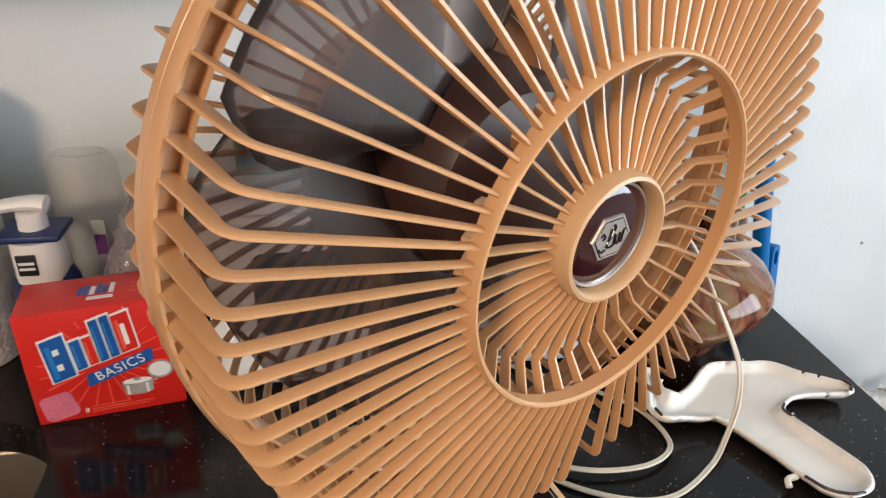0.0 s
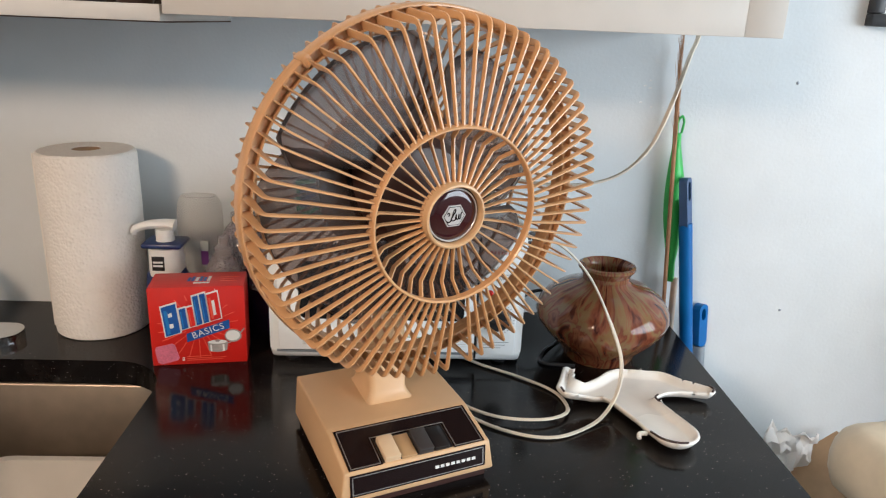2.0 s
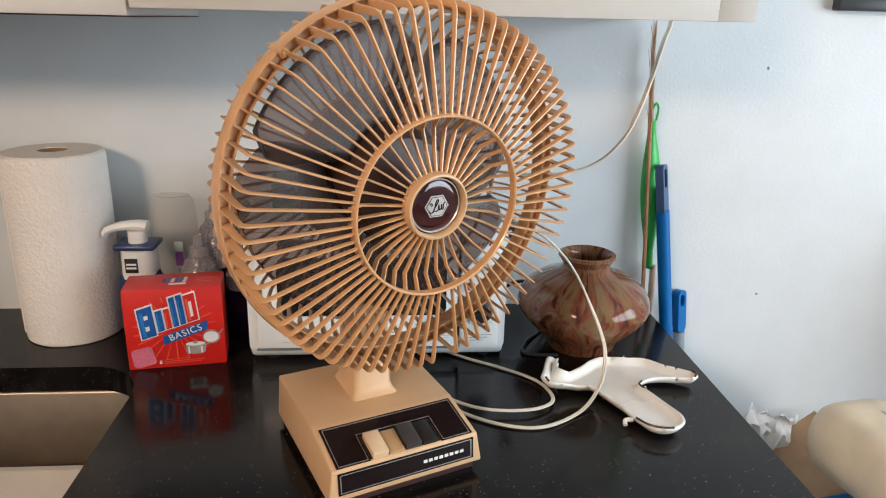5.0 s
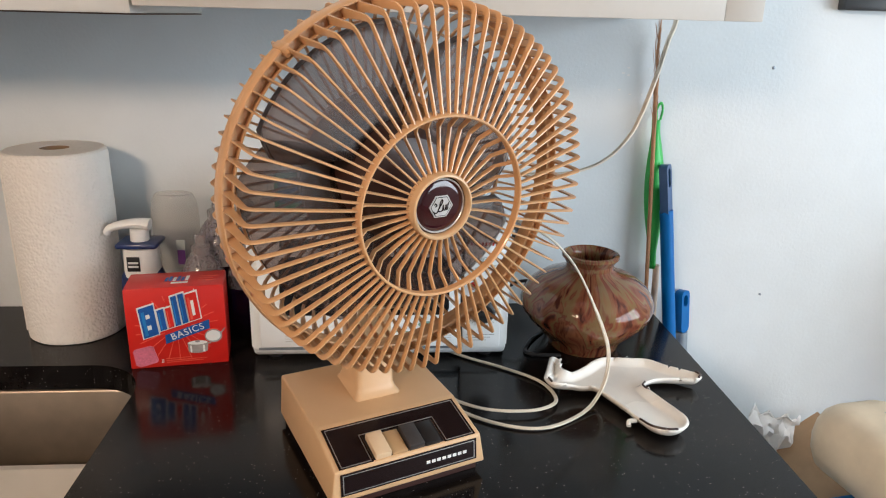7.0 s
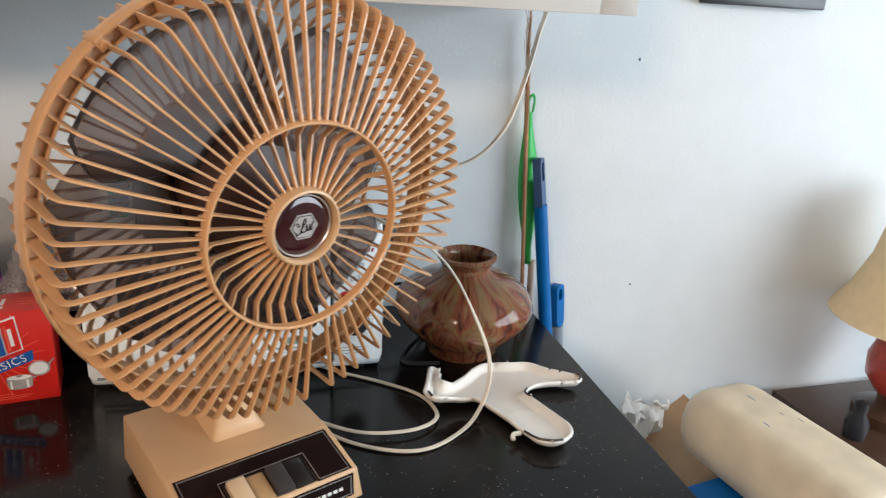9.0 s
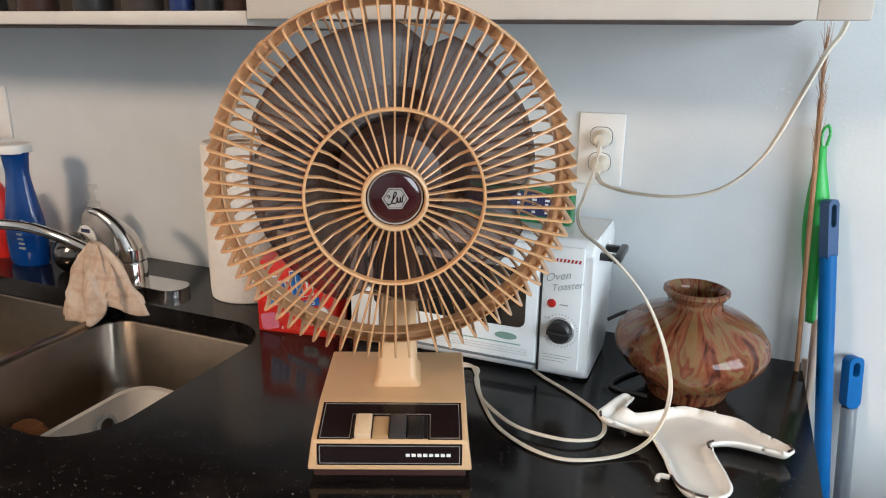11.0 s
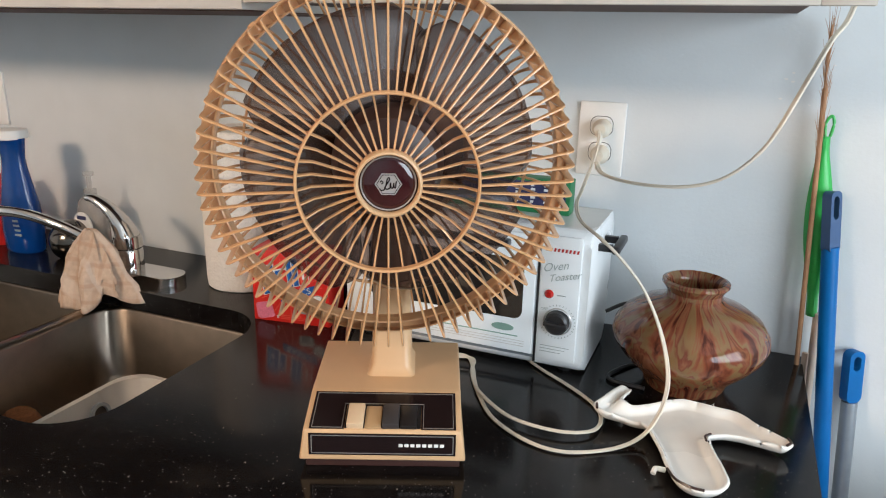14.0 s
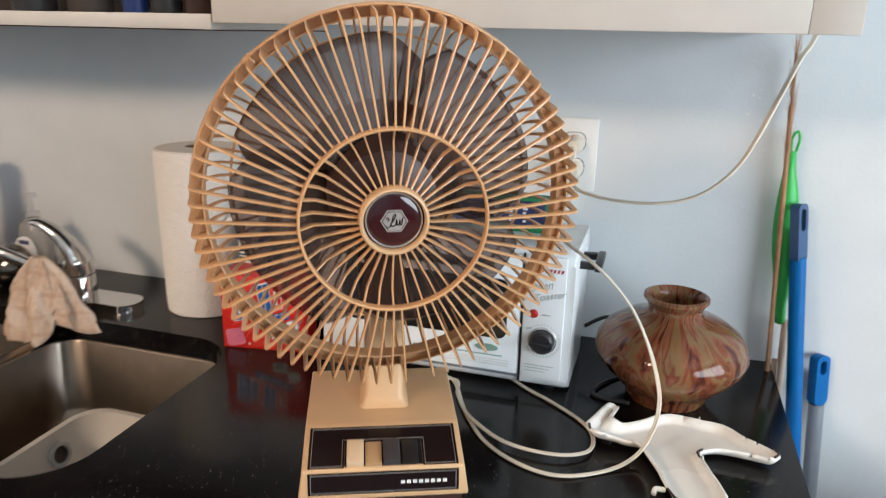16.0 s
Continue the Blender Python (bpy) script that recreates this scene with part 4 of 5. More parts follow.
for z, x1 in ((0.10, 0.62), (0.075, 0.78), (0.052, 0.74)):
    part("small_print", flat_poly([(0.36, z), (x1, z + 0.006), (x1, z + 0.014), (0.36, z + 0.008)], 0.0003, 0.0006), BOX_RAY, carton)
for k in range(6):
    x0 = 0.385 + k * 0.042
    part("top_print", prism([((x0 + dx) * CW, (0.40 + dy) * CD) for dx, dy in ((0, 0), (0.032, 0), (0.040, 0.30 if k % 2 else 0.24), (0.008, 0.30 if k % 2 else 0.24))], CH + 0.001, CH + 0.0016), BOX_BLUE if k not in (2, 5) else WHITE_INK, carton)
part("top_print", box((0.46 * CW, 0.24 * CD, CH + 0.001), (0.63 * CW, 0.33 * CD, CH + 0.0016)), WHITE_INK, carton)
for x1, y in ((0.93, 0.62), (0.88, 0.48), (0.91, 0.36)):
    part("top_print", box((0.735 * CW, y * CD, CH + 0.001), (x1 * CW, (y + 0.03) * CD, CH + 0.0016)), BOX_RAY, carton)


def bottle(name, label, at, profile, material, squash=0.7, rz=0.0):
    b = thing(name, label, "bottle", at, rz)
    bm = lathe(profile, 36)
    for v in bm.verts:
        v.co.y *= squash
    part("body", bm, material, b)
    return b


pump = bottle("soap_pump_bottle", "navy soap bottle with a white pump and white label", (-0.328, 0.444, CTR), [(0, 0), (0.033, 0.0), (0.036, 0.005), (0.036, 0.07), (0.033, 0.10), (0.024, 0.118), (0, 0.118)], NAVY_PL, 0.75)
part("neck_label", lathe([(0.0, 0.1), (0.0275, 0.102), (0.0265, 0.148), (0.0, 0.149)], 36), WHITE_PL, pump, "white collar label")
part("label_patch", box((-0.014, -0.0285, 0.115), (0.005, -0.0262, 0.138), 0.0006), KEY_BLACK, pump, "small black label patch")
for z in (0.1275, 0.1215):
    part("label_print", box((-0.012, -0.0291, z), (0.003, -0.0284, z + 0.003)), WHITE_INK, pump)
part("collar", box((-0.031, -0.026, 0.149), (0.031, 0.026, 0.1575), 0.004), NAVY_PL, pump, "blue pump collar")
part("stem", lathe([(0, 0.155), (0.0145, 0.155), (0.0135, 0.176), (0, 0.176)], 28), WHITE_PL, pump)
part("nozzle", tube(spline([(0.017, 0, 0.182), (0.0, 0, 0.184), (-0.025, -0.002, 0.182), (-0.043, -0.004, 0.176), (-0.047, -0.004, 0.168)]), [0.012 - 0.006 * min(k / 34, 1) for k in range(33)], 12, flat=0.75), WHITE_PL, pump, "white spout")
for at, h, lab in (((-0.290, 0.505, CTR), 0.217, "empty clear plastic bottle standing on its cap"), ((-0.200, 0.515, CTR), 0.205, "clear bottle with purple soap")):
    prof = [(0, 0), (0.026, 0.0), (0.030, 0.006), (0.034, 0.06), (0.038, h * 0.6), (0.0375, h * 0.86), (0.035, h * 0.95), (0.030, h - 0.002), (0.028, h), (0.026, h - 0.002), (0, h - 0.004)]
    b = bottle("clear_bottle", lab, at, prof, CLEAR_PL, 0.6)
    part("label", box((0.004, -0.0235, 0.10), (0.018, -0.0222, 0.145), 0.0005), GREY_INK, b)
    part("label_band", box((0.005, -0.0240, 0.104), (0.017, -0.0233, 0.128)), mat("label_purple", (0.12, 0.03, 0.18), 0.5), b)
for at, s, lab in (((-0.238, 0.447, CTR), 0.98, "clear soap bottle half full of purple soap"), ((-0.218, 0.500, CTR), 1.27, "larger bottle of purple soap"), ((-0.172, 0.462, CTR), 0.92, "small bottle of purple soap")):
    b = bottle("purple_soap_bottle", lab, at, [(0, 0), (0.030 * s, 0.0), (0.034 * s, 0.006), (0.036 * s, 0.05 * s), (0.034 * s, 0.10 * s), (0.022 * s, 0.128 * s), (0.0135 * s, 0.136 * s), (0, 0.136 * s)], PURPLE_LQ, 0.62)
    part("shoulder", lathe([(0.0355 * s, 0.085 * s), (0.033 * s, 0.108 * s), (0.023 * s, 0.130 * s), (0.014 * s, 0.140 * s)], 32), CAP_PL, b)
    part("cap", lathe([(0, 0.138 * s), (0.0155 * s, 0.138 * s), (0.0155 * s, 0.150 * s), (0.009 * s, 0.153 * s), (0.008 * s, 0.168 * s), (0, 0.170 * s)], 24), CAP_PL, b, "clear cap")

# toaster oven
toaster = thing("toaster_oven", "white enamel toaster oven with a dark glass door", "toaster oven", (-0.147, 0.333, CTR))
TW, TD = 0.380, 0.175
part("body", prism([(y, z) for y, z in rounded(0.004, 0.004, TD, 0.214, 0.022)], 0.0, TW, 0.006, axis="x"), WHITE_EN, toaster)
for x in (0.03, TW - 0.03):
    for y in (0.03, TD - 0.03):
        part("foot", lathe([(0, 0), (0.011, 0), (0.012, 0.0045), (0, 0.0045)], 16), BLACK_PL, toaster, "", pose(x, y, 0))
part("control_panel", box((0.312, 0.0, 0.022), (0.3685, 0.0055, 0.206), 0.0015), WHITE_EN, toaster, "white control panel")
part("panel_gap", box((0.3078, 0.0025, 0.014), (0.3108, 0.006, 0.207)), BLACK_PL, toaster)
part("bottom_seam", box((0.010, 0.0015, 0.0205), (0.3075, 0.006, 0.0235)), GREY_METAL, toaster, "bare metal seam under the door")
door = part("door", box((0.014, -0.003, 0.026), (0.3065, 0.005, 0.205), 0.002), WHITE_EN, toaster, "white oven door")
part("glass", prism(rounded(0.045, 0.078, 0.290, 0.168, 0.012), -0.0042, -0.0028, axis="y"), GLASS_DK, door, "dark door glass")
part("door_handle", box((0.05, -0.022, 0.186), (0.27, -0.0032, 0.196), 0.003), BLACK_PL, door, "black bar handle")
for z, x0 in ((0.044, 0.05), (0.040, 0.05), (0.036, 0.05)):
    part("door_line", box((x0, -0.0036, z), (0.295, -0.0029, z + 0.0006)), SILVER, door)
part("door_oval", prism([(0.262 + 0.017 * math.cos(radians(a)), 0.062 + 0.0055 * math.sin(radians(a))) for a in range(0, 360, 15)], -0.0037, -0.0029, axis="y"), GREEN_INK, door)
part("green_line", box((0.15, -0.0036, 0.050), (0.285, -0.0029, 0.0515)), GREEN_INK, door)
knob = part("knob", lathe([(0, 0.013), (0.0135, 0.013), (0.0165, 0.010), (0.0175, 0.0), (0, 0)], 36), BLACK_PL, toaster, "black timer knob", pose(0.341, 0.0, 0.082, 90))
part("grip", box((-0.0165, -0.0035, 0.012), (0.0165, 0.0035, 0.018), 0.0015), BLACK_PL, knob, "", pose(0, 0, 0, 0, 0, -4))
part("dial_ring", lathe([(0.0185, 0.0), (0.0195, 0.0012), (0.0205, 0.0), (0.0185, 0.0)], 40), SILVER, toaster, "", pose(0.341, 0.0, 0.082, 90))
for k in range(26):
    a = radians(130 - k * 11.2)
    part("dial_mark", box((-0.0011, -0.0006, -0.0004), (0.0011, 0.0, 0.0004)), GREY_INK, toaster, "", pose(0.341 + 0.0245 * math.cos(a), 0.0, 0.082 + 0.0245 * math.sin(a), 0, -math.degrees(a), 0))
letters("dial_word", "OFF", 0.005, pose(0.3205, -0.0003, 0.0985, 90), GREY_INK, toaster)
part("indicator", lathe([(0, 0.0045), (0.004, 0.004), (0.0062, 0.0012), (0.0066, 0), (0, 0)], 24), RED_LED, toaster, "red indicator light", pose(0.3265, 0.0, 0.1215, 90))
part("indicator_print", box((0.338, -0.0004, 0.1205), (0.350, 0.0, 0.122)), GREY_INK, toaster)
letters("oven_word", "Oven", 0.0165, pose(0.3325, -0.0004, 0.162, 90, -14), SCRIPT_INK, toaster, "thin grey slanting word", shear=0.45, thin=0.00009)
letters("toaster_word", "Toaster", 0.0145, pose(0.346, -0.0004, 0.149, 90, -14), SCRIPT_INK, toaster, "thin grey slanting word", shear=0.45, thin=0.00009)
# maker's name as plain red blocks
for k in range(9):
    part("name_block", prism([(0.3185 + k * 0.0053 + dx, 0.1840 + dz) for dx, dz in ((0, 0), (0.0028, 0), (0.0040, 0.0048), (0.0012, 0.0048))], -0.0004, 0.0, axis="y"), RED_INK, toaster)
for k in range(3):
    part("small_print", box((0.318, -0.0004, 0.043 - 0.0045 * k), (0.360 - 0.006 * k, 0.0, 0.0438 - 0.0045 * k)), GREY_INK, toaster)
grip = part("side_handle", box((TW + 0.020, 0.045, 0.176), (TW + 0.031, 0.118, 0.188), 0.003), BLACK_PL, toaster, "black side handle")
for y in (0.052, 0.10):
    part("handle_post", box((TW - 0.001, y, 0.177), (TW + 0.0195, y + 0.010, 0.187), 0.001), BLACK_PL, grip)
pack = thing("flat_carton", "navy and green carton lying on the toaster oven", "carton", (-0.116, 0.415, CTR + 0.2142), 0)
part("body", box((0, 0, 0), (0.297, 0.032, 0.051), 0.001), GREEN_CARD, pack)
part("front_print", box((0.006, -0.0006, 0.011), (0.291, 0.0005, 0.0470)), NAVY_CARD, pack, "navy printed face")
for x in (0.035, 0.055, 0.075, 0.215, 0.238, 0.258):
    for k in range(5):
        part("print_block", box((x, -0.0011, 0.015 + k * 0.0062), (x + 0.005 + 0.002 * (k % 2), -0.0005, 0.0185 + k * 0.0062)), WHITE_INK, pack)

# glazed vase
vase = thing("vase", "squat brown and olive drip-glazed pottery vase", "vase", (0.3675, 0.390, CTR))
vp = [(0, 0.004), (0.046, 0.003), (0.053, 0.0), (0.056, 0.006), (0.058, 0.014), (0.070, 0.026), (0.088, 0.044), (0.100, 0.060), (0.1045, 0.074), (0.102, 0.086), (0.092, 0.101), (0.074, 0.114), (0.054, 0.122), (0.042, 0.126), (0.037, 0.131), (0.0365, 0.138), (0.041, 0.145), (0.0445, 0.149), (0.0440, 0.153), (0.0395, 0.1545), (0.034, 0.150), (0.031, 0.140), (0.033, 0.128), (0.060, 0.112), (0.088, 0.078), (0.05, 0.02), (0, 0.012)]
part("body", lathe(vp[:15] + [(0.034, 0.131)], 72), GLAZE, vase)
part("rim", lathe([(0.0372, 0.1312)] + vp[15:23] + [(0.0372, 0.1312)], 72), GLAZE, vase, "rolled rim and neck")

# white spoon rest in the shape of a hopping animal, as soft lobes with a raised rim
LOBES = [((0.298, 0.300), (0.282, 0.240), 0.0085, 0.0125), ((0.288, 0.238), (0.325, 0.247), 0.016, 0.018), ((0.325, 0.247), (0.385, 0.268), 0.022, 0.043), ((0.385, 0.268), (0.425, 0.275), 0.043, 0.032), ((0.425, 0.275), (0.487, 0.251), 0.030, 0.013), ((0.365, 0.245), (0.395, 0.165), 0.036, 0.030), ((0.395, 0.165), (0.403, 0.142), 0.030, 0.031)]


def dish_dist(x, y):
    best = 0.0
    for (ax, ay), (bx, by), ra, rb in LOBES:
        dx, dy = bx - ax, by - ay
        t = min(1, max(0, ((x - ax) * dx + (y - ay) * dy) / (dx * dx + dy * dy)))
        d = math.hypot(x - ax - t * dx, y - ay - t * dy) - (ra + (rb - ra) * t)
        best += math.exp(-d / 0.0035)
    return -0.0035 * math.log(max(best, 1e-30))


STEP = 0.003
rest = thing("spoon_rest", "chipped white ceramic spoon rest shaped like a hopping animal", "spoon rest", (0.381, 0.213, CTR))
bm, verts = bmesh.new(), {}
for i in range(0, 86):
    for j in range(0, 78):
        x, y = 0.26 + i * STEP, 0.095 + j * STEP
        d = dish_dist(x, y)
        if d < STEP * 0.75:
            e = 0.0005
            gx, gy = (dish_dist(x + e, y) - dish_dist(x - e, y)) / (2 * e), (dish_dist(x, y + e) - dish_dist(x, y - e)) / (2 * e)
            if d > -STEP * 0.55:
                gl = max(math.hypot(gx, gy), 0.3)
                x, y, d = x - d * gx / gl, y - d * gy / gl, 0.0
            s = min(1, -d / 0.012)
            z = 0.004 + 0.0125 * (1 - s) ** 1.8 * (1 + 0.12 * noise.noise((x * 30, y * 30, 0)))
            if x < 0.315:
                z += 0.006 * min(1, (0.315 - x) / 0.03)
            verts[i, j] = bm.verts.new((x - 0.38, y - 0.22, z))
for (i, j), v in list(verts.items()):
    q = [verts.get(k) for k in ((i, j), (i + 1, j), (i + 1, j + 1), (i, j + 1))]
    if all(q):
        bm.faces.new(q)
ob = part("dish", bm, WHITE_CER, rest)
so = ob.modifiers.new("thick", "SOLIDIFY")
so.thickness, so.offset = 0.004, -1
part("chip_rim", tube(spline([(0.112, 0.022, 0.0195), (0.117, 0.030, 0.020), (0.114, 0.040, 0.0195)]), 0.0016, 6), DARK_BROWN, rest, "worn brown chip on the rim")
part("chip_rim", tube(spline([(-0.010, -0.082, 0.019), (0.000, -0.099, 0.0195), (0.016, -0.107, 0.0195), (0.030, -0.107, 0.019)]), 0.0015, 6), DARK_BROWN, rest)
part("chip_rim", tube(spline([(-0.106, 0.016, 0.026), (-0.104, 0.006, 0.0255)]), 0.0016, 6), DARK_BROWN, rest)
part("chip_rim", tube(spline([(0.030, 0.012, 0.0195), (0.024, 0.004, 0.0195), (0.026, -0.006, 0.0195)]), 0.0014, 6), DARK_BROWN, rest)
part("hook", tube(spline([(-0.012, -0.075, 0.012), (-0.022, -0.078, 0.013), (-0.024, -0.084, 0.010)]), 0.003, 8), WHITE_CER, rest, "small ceramic hook")

# ---- behind the sink ----
tap = thing("kitchen_tap", "chrome single-lever kitchen tap with a cloth over its spout", "tap", (-0.672, 0.400, CTR))
part("base_plate", prism(rounded(-0.125, -0.030, 0.125, 0.030, 0.029, 10), 0.0, 0.015, 0.004), CHROME, tap)
part("column", lathe([(0, 0.012), (0.026, 0.012), (0.026, 0.05), (0.024, 0.054), (0.027, 0.058), (0.026, 0.08), (0, 0.08)], 36), CHROME, tap)
part("lever", tube(spline([(0.004, 0, 0.07), (-0.008, -0.002, 0.10), (-0.030, -0.008, 0.130), (-0.058, -0.014, 0.148), (-0.075, -0.018, 0.150)]), [0.026, 0.0265, 0.027, 0.0265, 0.026, 0.025, 0.0245, 0.024, 0.0235, 0.023, 0.022, 0.021, 0.020, 0.019, 0.018, 0.0175, 0.017, 0.016, 0.0155, 0.015, 0.0145, 0.014, 0.0135, 0.013, 0.0125, 0.012, 0.0115, 0.011, 0.0105, 0.010, 0.0095, 0.009, 0.008], 16, flat=0.7), CHROME, tap)
part("spout", tube(spline([(-0.02, -0.015, 0.050), (-0.06, -0.035, 0.072), (-0.12, -0.055, 0.100), (-0.20, -0.07, 0.117), (-0.30, -0.085, 0.113), (-0.40, -0.10, 0.10)]), 0.0105, 14), CHROME, tap)
sprayer = thing("round_strainer", "dark chrome round sink strainer leaning behind the tap", "strainer", (-0.868, 0.432, CTR))
part("bowl", lathe([(0, 0.036), (0.014, 0.0345), (0.027, 0.029), (0.036, 0.020), (0.042, 0.008), (0.044, 0.0), (0.041, 0.0), (0.0, 0.004)], 36, m=pose(0, 0, 0.037, 62, 0, 15)), DARK_CHROME, sprayer)
cloth = thing("dish_cloth", "crumpled checked beige and rust dish cloth draped over the tap", "cloth", (-0.694, 0.350, CTR + 0.0))
bm, rows = bmesh.new(), []
for i in range(33):
    t = i / 32
    row = []
    for j in range(65):
        a = 2 * math.pi * j / 64
        wide = 0.013 + 0.052 * min(1, t * 1.5) ** 0.8
        fold = 1 + (0.20 * math.sin(a * 4 + 0.8) + 0.13 * math.sin(a * 7 - 1.5 * t) + 0.06 * math.sin(a * 13 + 2 * t)) * min(1, 2 * t)
        fold += 0.30 * noise.noise((2.2 * math.cos(a), 2.2 * math.sin(a), t * 2.5)) + 0.10 * noise.noise((6 * math.cos(a), 6 * math.sin(a), t * 9))
        x = 1.12 * wide * fold * math.cos(a) + 0.014 * t
        y = wide * 0.48 * fold * math.sin(a) - 0.012 - 0.018 * t
        drop = 0.038 * max(0, math.cos(a - 3.9)) ** 1.5 - 0.030 * max(0, math.cos(a - 2.2)) ** 2 + 0.008 * math.sin(4 * a + 1)
        row.append(bm.verts.new((x, y, 0.104 - 0.118 * t - drop * t ** 1.4)))
    rows.append(row)
for a, b in zip(rows, rows[1:]):
    for j in range(64):
        bm.faces.new((a[j], a[j + 1], b[j + 1], b[j]))
bmesh.ops.remove_doubles(bm, verts=bm.verts, dist=0.0005)
ob = part("fabric", bm, CLOTH, cloth)
so = ob.modifiers.new("thick", "SOLIDIFY")
so.thickness = 0.002
blue = bottle("blue_soap_bottle", "tall waisted blue soap bottle with a white cap", (-0.995, 0.425, CTR), [(0, 0), (0.044, 0.0), (0.049, 0.006), (0.052, 0.05), (0.048, 0.10), (0.038, 0.145), (0.031, 0.18), (0.029, 0.20), (0.034, 0.235), (0.036, 0.242), (0, 0.242)], BLUE_BOTTLE, 0.62)
part("cap", lathe([(0, 0.240), (0.034, 0.240), (0.036, 0.246), (0.033, 0.258), (0, 0.262)], 32), WHITE_PL, blue, "white cap")
for k in range(4):
    part("label_print", box((0.010, -0.031, 0.04 + k * 0.010), (0.030 - 0.002 * k, -0.0285, 0.044 + k * 0.010)), GREY_INK, blue)
soap = bottle("hand_soap_bottle", "clear hand soap bottle with a white label behind the tap", (-0.848, 0.478, CTR), [(0, 0), (0.034, 0.0), (0.037, 0.006), (0.037, 0.08), (0.030, 0.112), (0.014, 0.125), (0.0, 0.126)], tinted("soap_milky", (0.42, 0.40, 0.38), 0.45, 0.12, (0.85, 0.84, 0.82)), 0.7)
part("label", prism([(0.027 * math.cos(radians(a)), 0.06 + 0.034 * math.sin(radians(a))) for a in range(0, 360, 15)], -0.029, -0.0265, axis="y"), WHITE_PL, soap, "white oval label")
part("label_bar", box((-0.012, -0.0298, 0.078), (0.012, -0.0288, 0.086)), NAVY_CARD, soap)
part("pump", lathe([(0, 0.124), (0.013, 0.124), (0.013, 0.138), (0.005, 0.140), (0.005, 0.165), (0.011, 0.167), (0.011, 0.175), (0, 0.176)], 24), CLEAR_PL, soap)
redb = bottle("red_bottle", "red plastic bottle beside the blue one", (-1.10, 0.44, CTR), [(0, 0), (0.04, 0), (0.044, 0.006), (0.044, 0.12), (0.03, 0.15), (0.016, 0.17), (0, 0.172)], BOX_RED, 0.7)

rag = thing("scrub_pad", "rusty brown scrub pad lying in the sink bowl", "scrub pad", (-0.622, 0.10, 0.7052))
bm, rows = bmesh.new(), []
for i in range(9):
    t = i / 8
    rows.append([bm.verts.new(((0.055 - 0.03 * t * t) * (1 + 0.35 * noise.noise((math.cos(j * 0.314) * 2, math.sin(j * 0.314) * 2, t * 3))) * math.cos(j * 0.314), (0.04 - 0.022 * t * t) * (1 + 0.35 * noise.noise((math.cos(j * 0.314) * 2, math.sin(j * 0.314) * 2, t * 3 + 5))) * math.sin(j * 0.314), 0.068 * t)) for j in range(20)])
for a, b in zip(rows, rows[1:]):
    for j in range(20):
        bm.faces.new((a[j], a[(j + 1) % 20], b[(j + 1) % 20], b[j]))
bm.faces.new(rows[-1])
bm.faces.new(rows[0])
part("pad", bm, mat("rusty_pad", (0.20, 0.075, 0.025), 0.9, vary=0.35, scale=200, bump=0.8, bump_scale=400), rag)

# ---- in the corner beyond the counter ----


def pole(name, label, foot, top, r, material):
    """A straight stick from the floor to its top; parts are laid along it."""
    t = thing(name, label, "mop", foot)
    d = Vector(top) - Vector(foot)
    t.matrix_world = Matrix.Translation(foot) @ d.to_track_quat("Z", "Y").to_matrix().to_4x4()
    part("stick", lathe([(0, 0.0), (r, 0.0), (r, d.length - 0.08), (0, d.length - 0.08)], 20), material, t)
    return t, d.length


def loop_cap(length, w, h, hole, material, t):
    """A flat cap with a hanging slot."""
    bm = bmesh.new()
    o, i_ = rounded(-w, length - h, w, length, w * 0.75, 6), rounded(-w * 0.5, length - hole, w * 0.5, length - w * 0.6, w * 0.48, 6)
    for y0, y1 in ((-w * 0.6, w * 0.6),):
        vo_ = [[bm.verts.new((x, y, z)) for x, z in o] for y in (y0, y1)]
        vi_ = [[bm.verts.new((x, y, z)) for x, z in i_] for y in (y0, y1)]
    n = len(o)
    for k in range(n):
        j = (k + 1) % n
        bm.faces.new((vo_[0][k], vo_[0][j], vo_[1][j], vo_[1][k]))
        bm.faces.new((vi_[0][k], vi_[0][j], vi_[1][j], vi_[1][k]))
        for s in (0, 1):
            bm.faces.new((vo_[s][k], vo_[s][j], vi_[s][j], vi_[s][k]))
    return part("cap", bm, material, t, "cap with a hanging slot")


mop, ln_ = pole("blue_mop", "blue-handled mop with a slate cap, leaning in the corner", (0.660, 0.42, 0.0), (0.526, 0.530, 1.176), 0.0115, BLUE_PL)
loop_cap(ln_, 0.0118, 0.088, 0.040, SLATE, mop)
part("mop_head", box((-0.14, -0.05, -0.001), (0.14, 0.05, 0.03), 0.008), SLATE, mop)
mop2, ln_ = pole("grey_mop", "grey metal mop handle with a blue cap", (0.660, 0.46, 0.0), (0.595, 0.547, 0.938), 0.0115, GREY_METAL)
loop_cap(ln_, 0.0130, 0.080, 0.030, BLUE_PL, mop2)
straw, ln_ = pole("straw_stick", "thin wooden stick with dry straw wisps at its top", (0.575, 0.50, 0.0), (0.490, 0.536, 1.395), 0.0035, STRAW)
part("pale_back", box((-0.012, 0.004, 0.30), (-0.006, 0.012, 0.93)), PALE_STICK, straw)
rng = random.Random(4)
bm = bmesh.new()
for k in range(90):
    z0 = ln_ - rng.uniform(0.02, 0.19)
    a = rng.uniform(0, 2 * math.pi)
    rr = rng.uniform(0.003, 0.020)
    x, y = rr * math.cos(a), min(0.4 * rr * math.sin(a), 0.004)
    tube([(0, 0, z0), (x * 0.4, y * 0.5, z0 + 0.02), (x, y, z0 + rng.uniform(0.03, 0.065))], [0.0006, 0.0005, 0.0002], 4, bm)
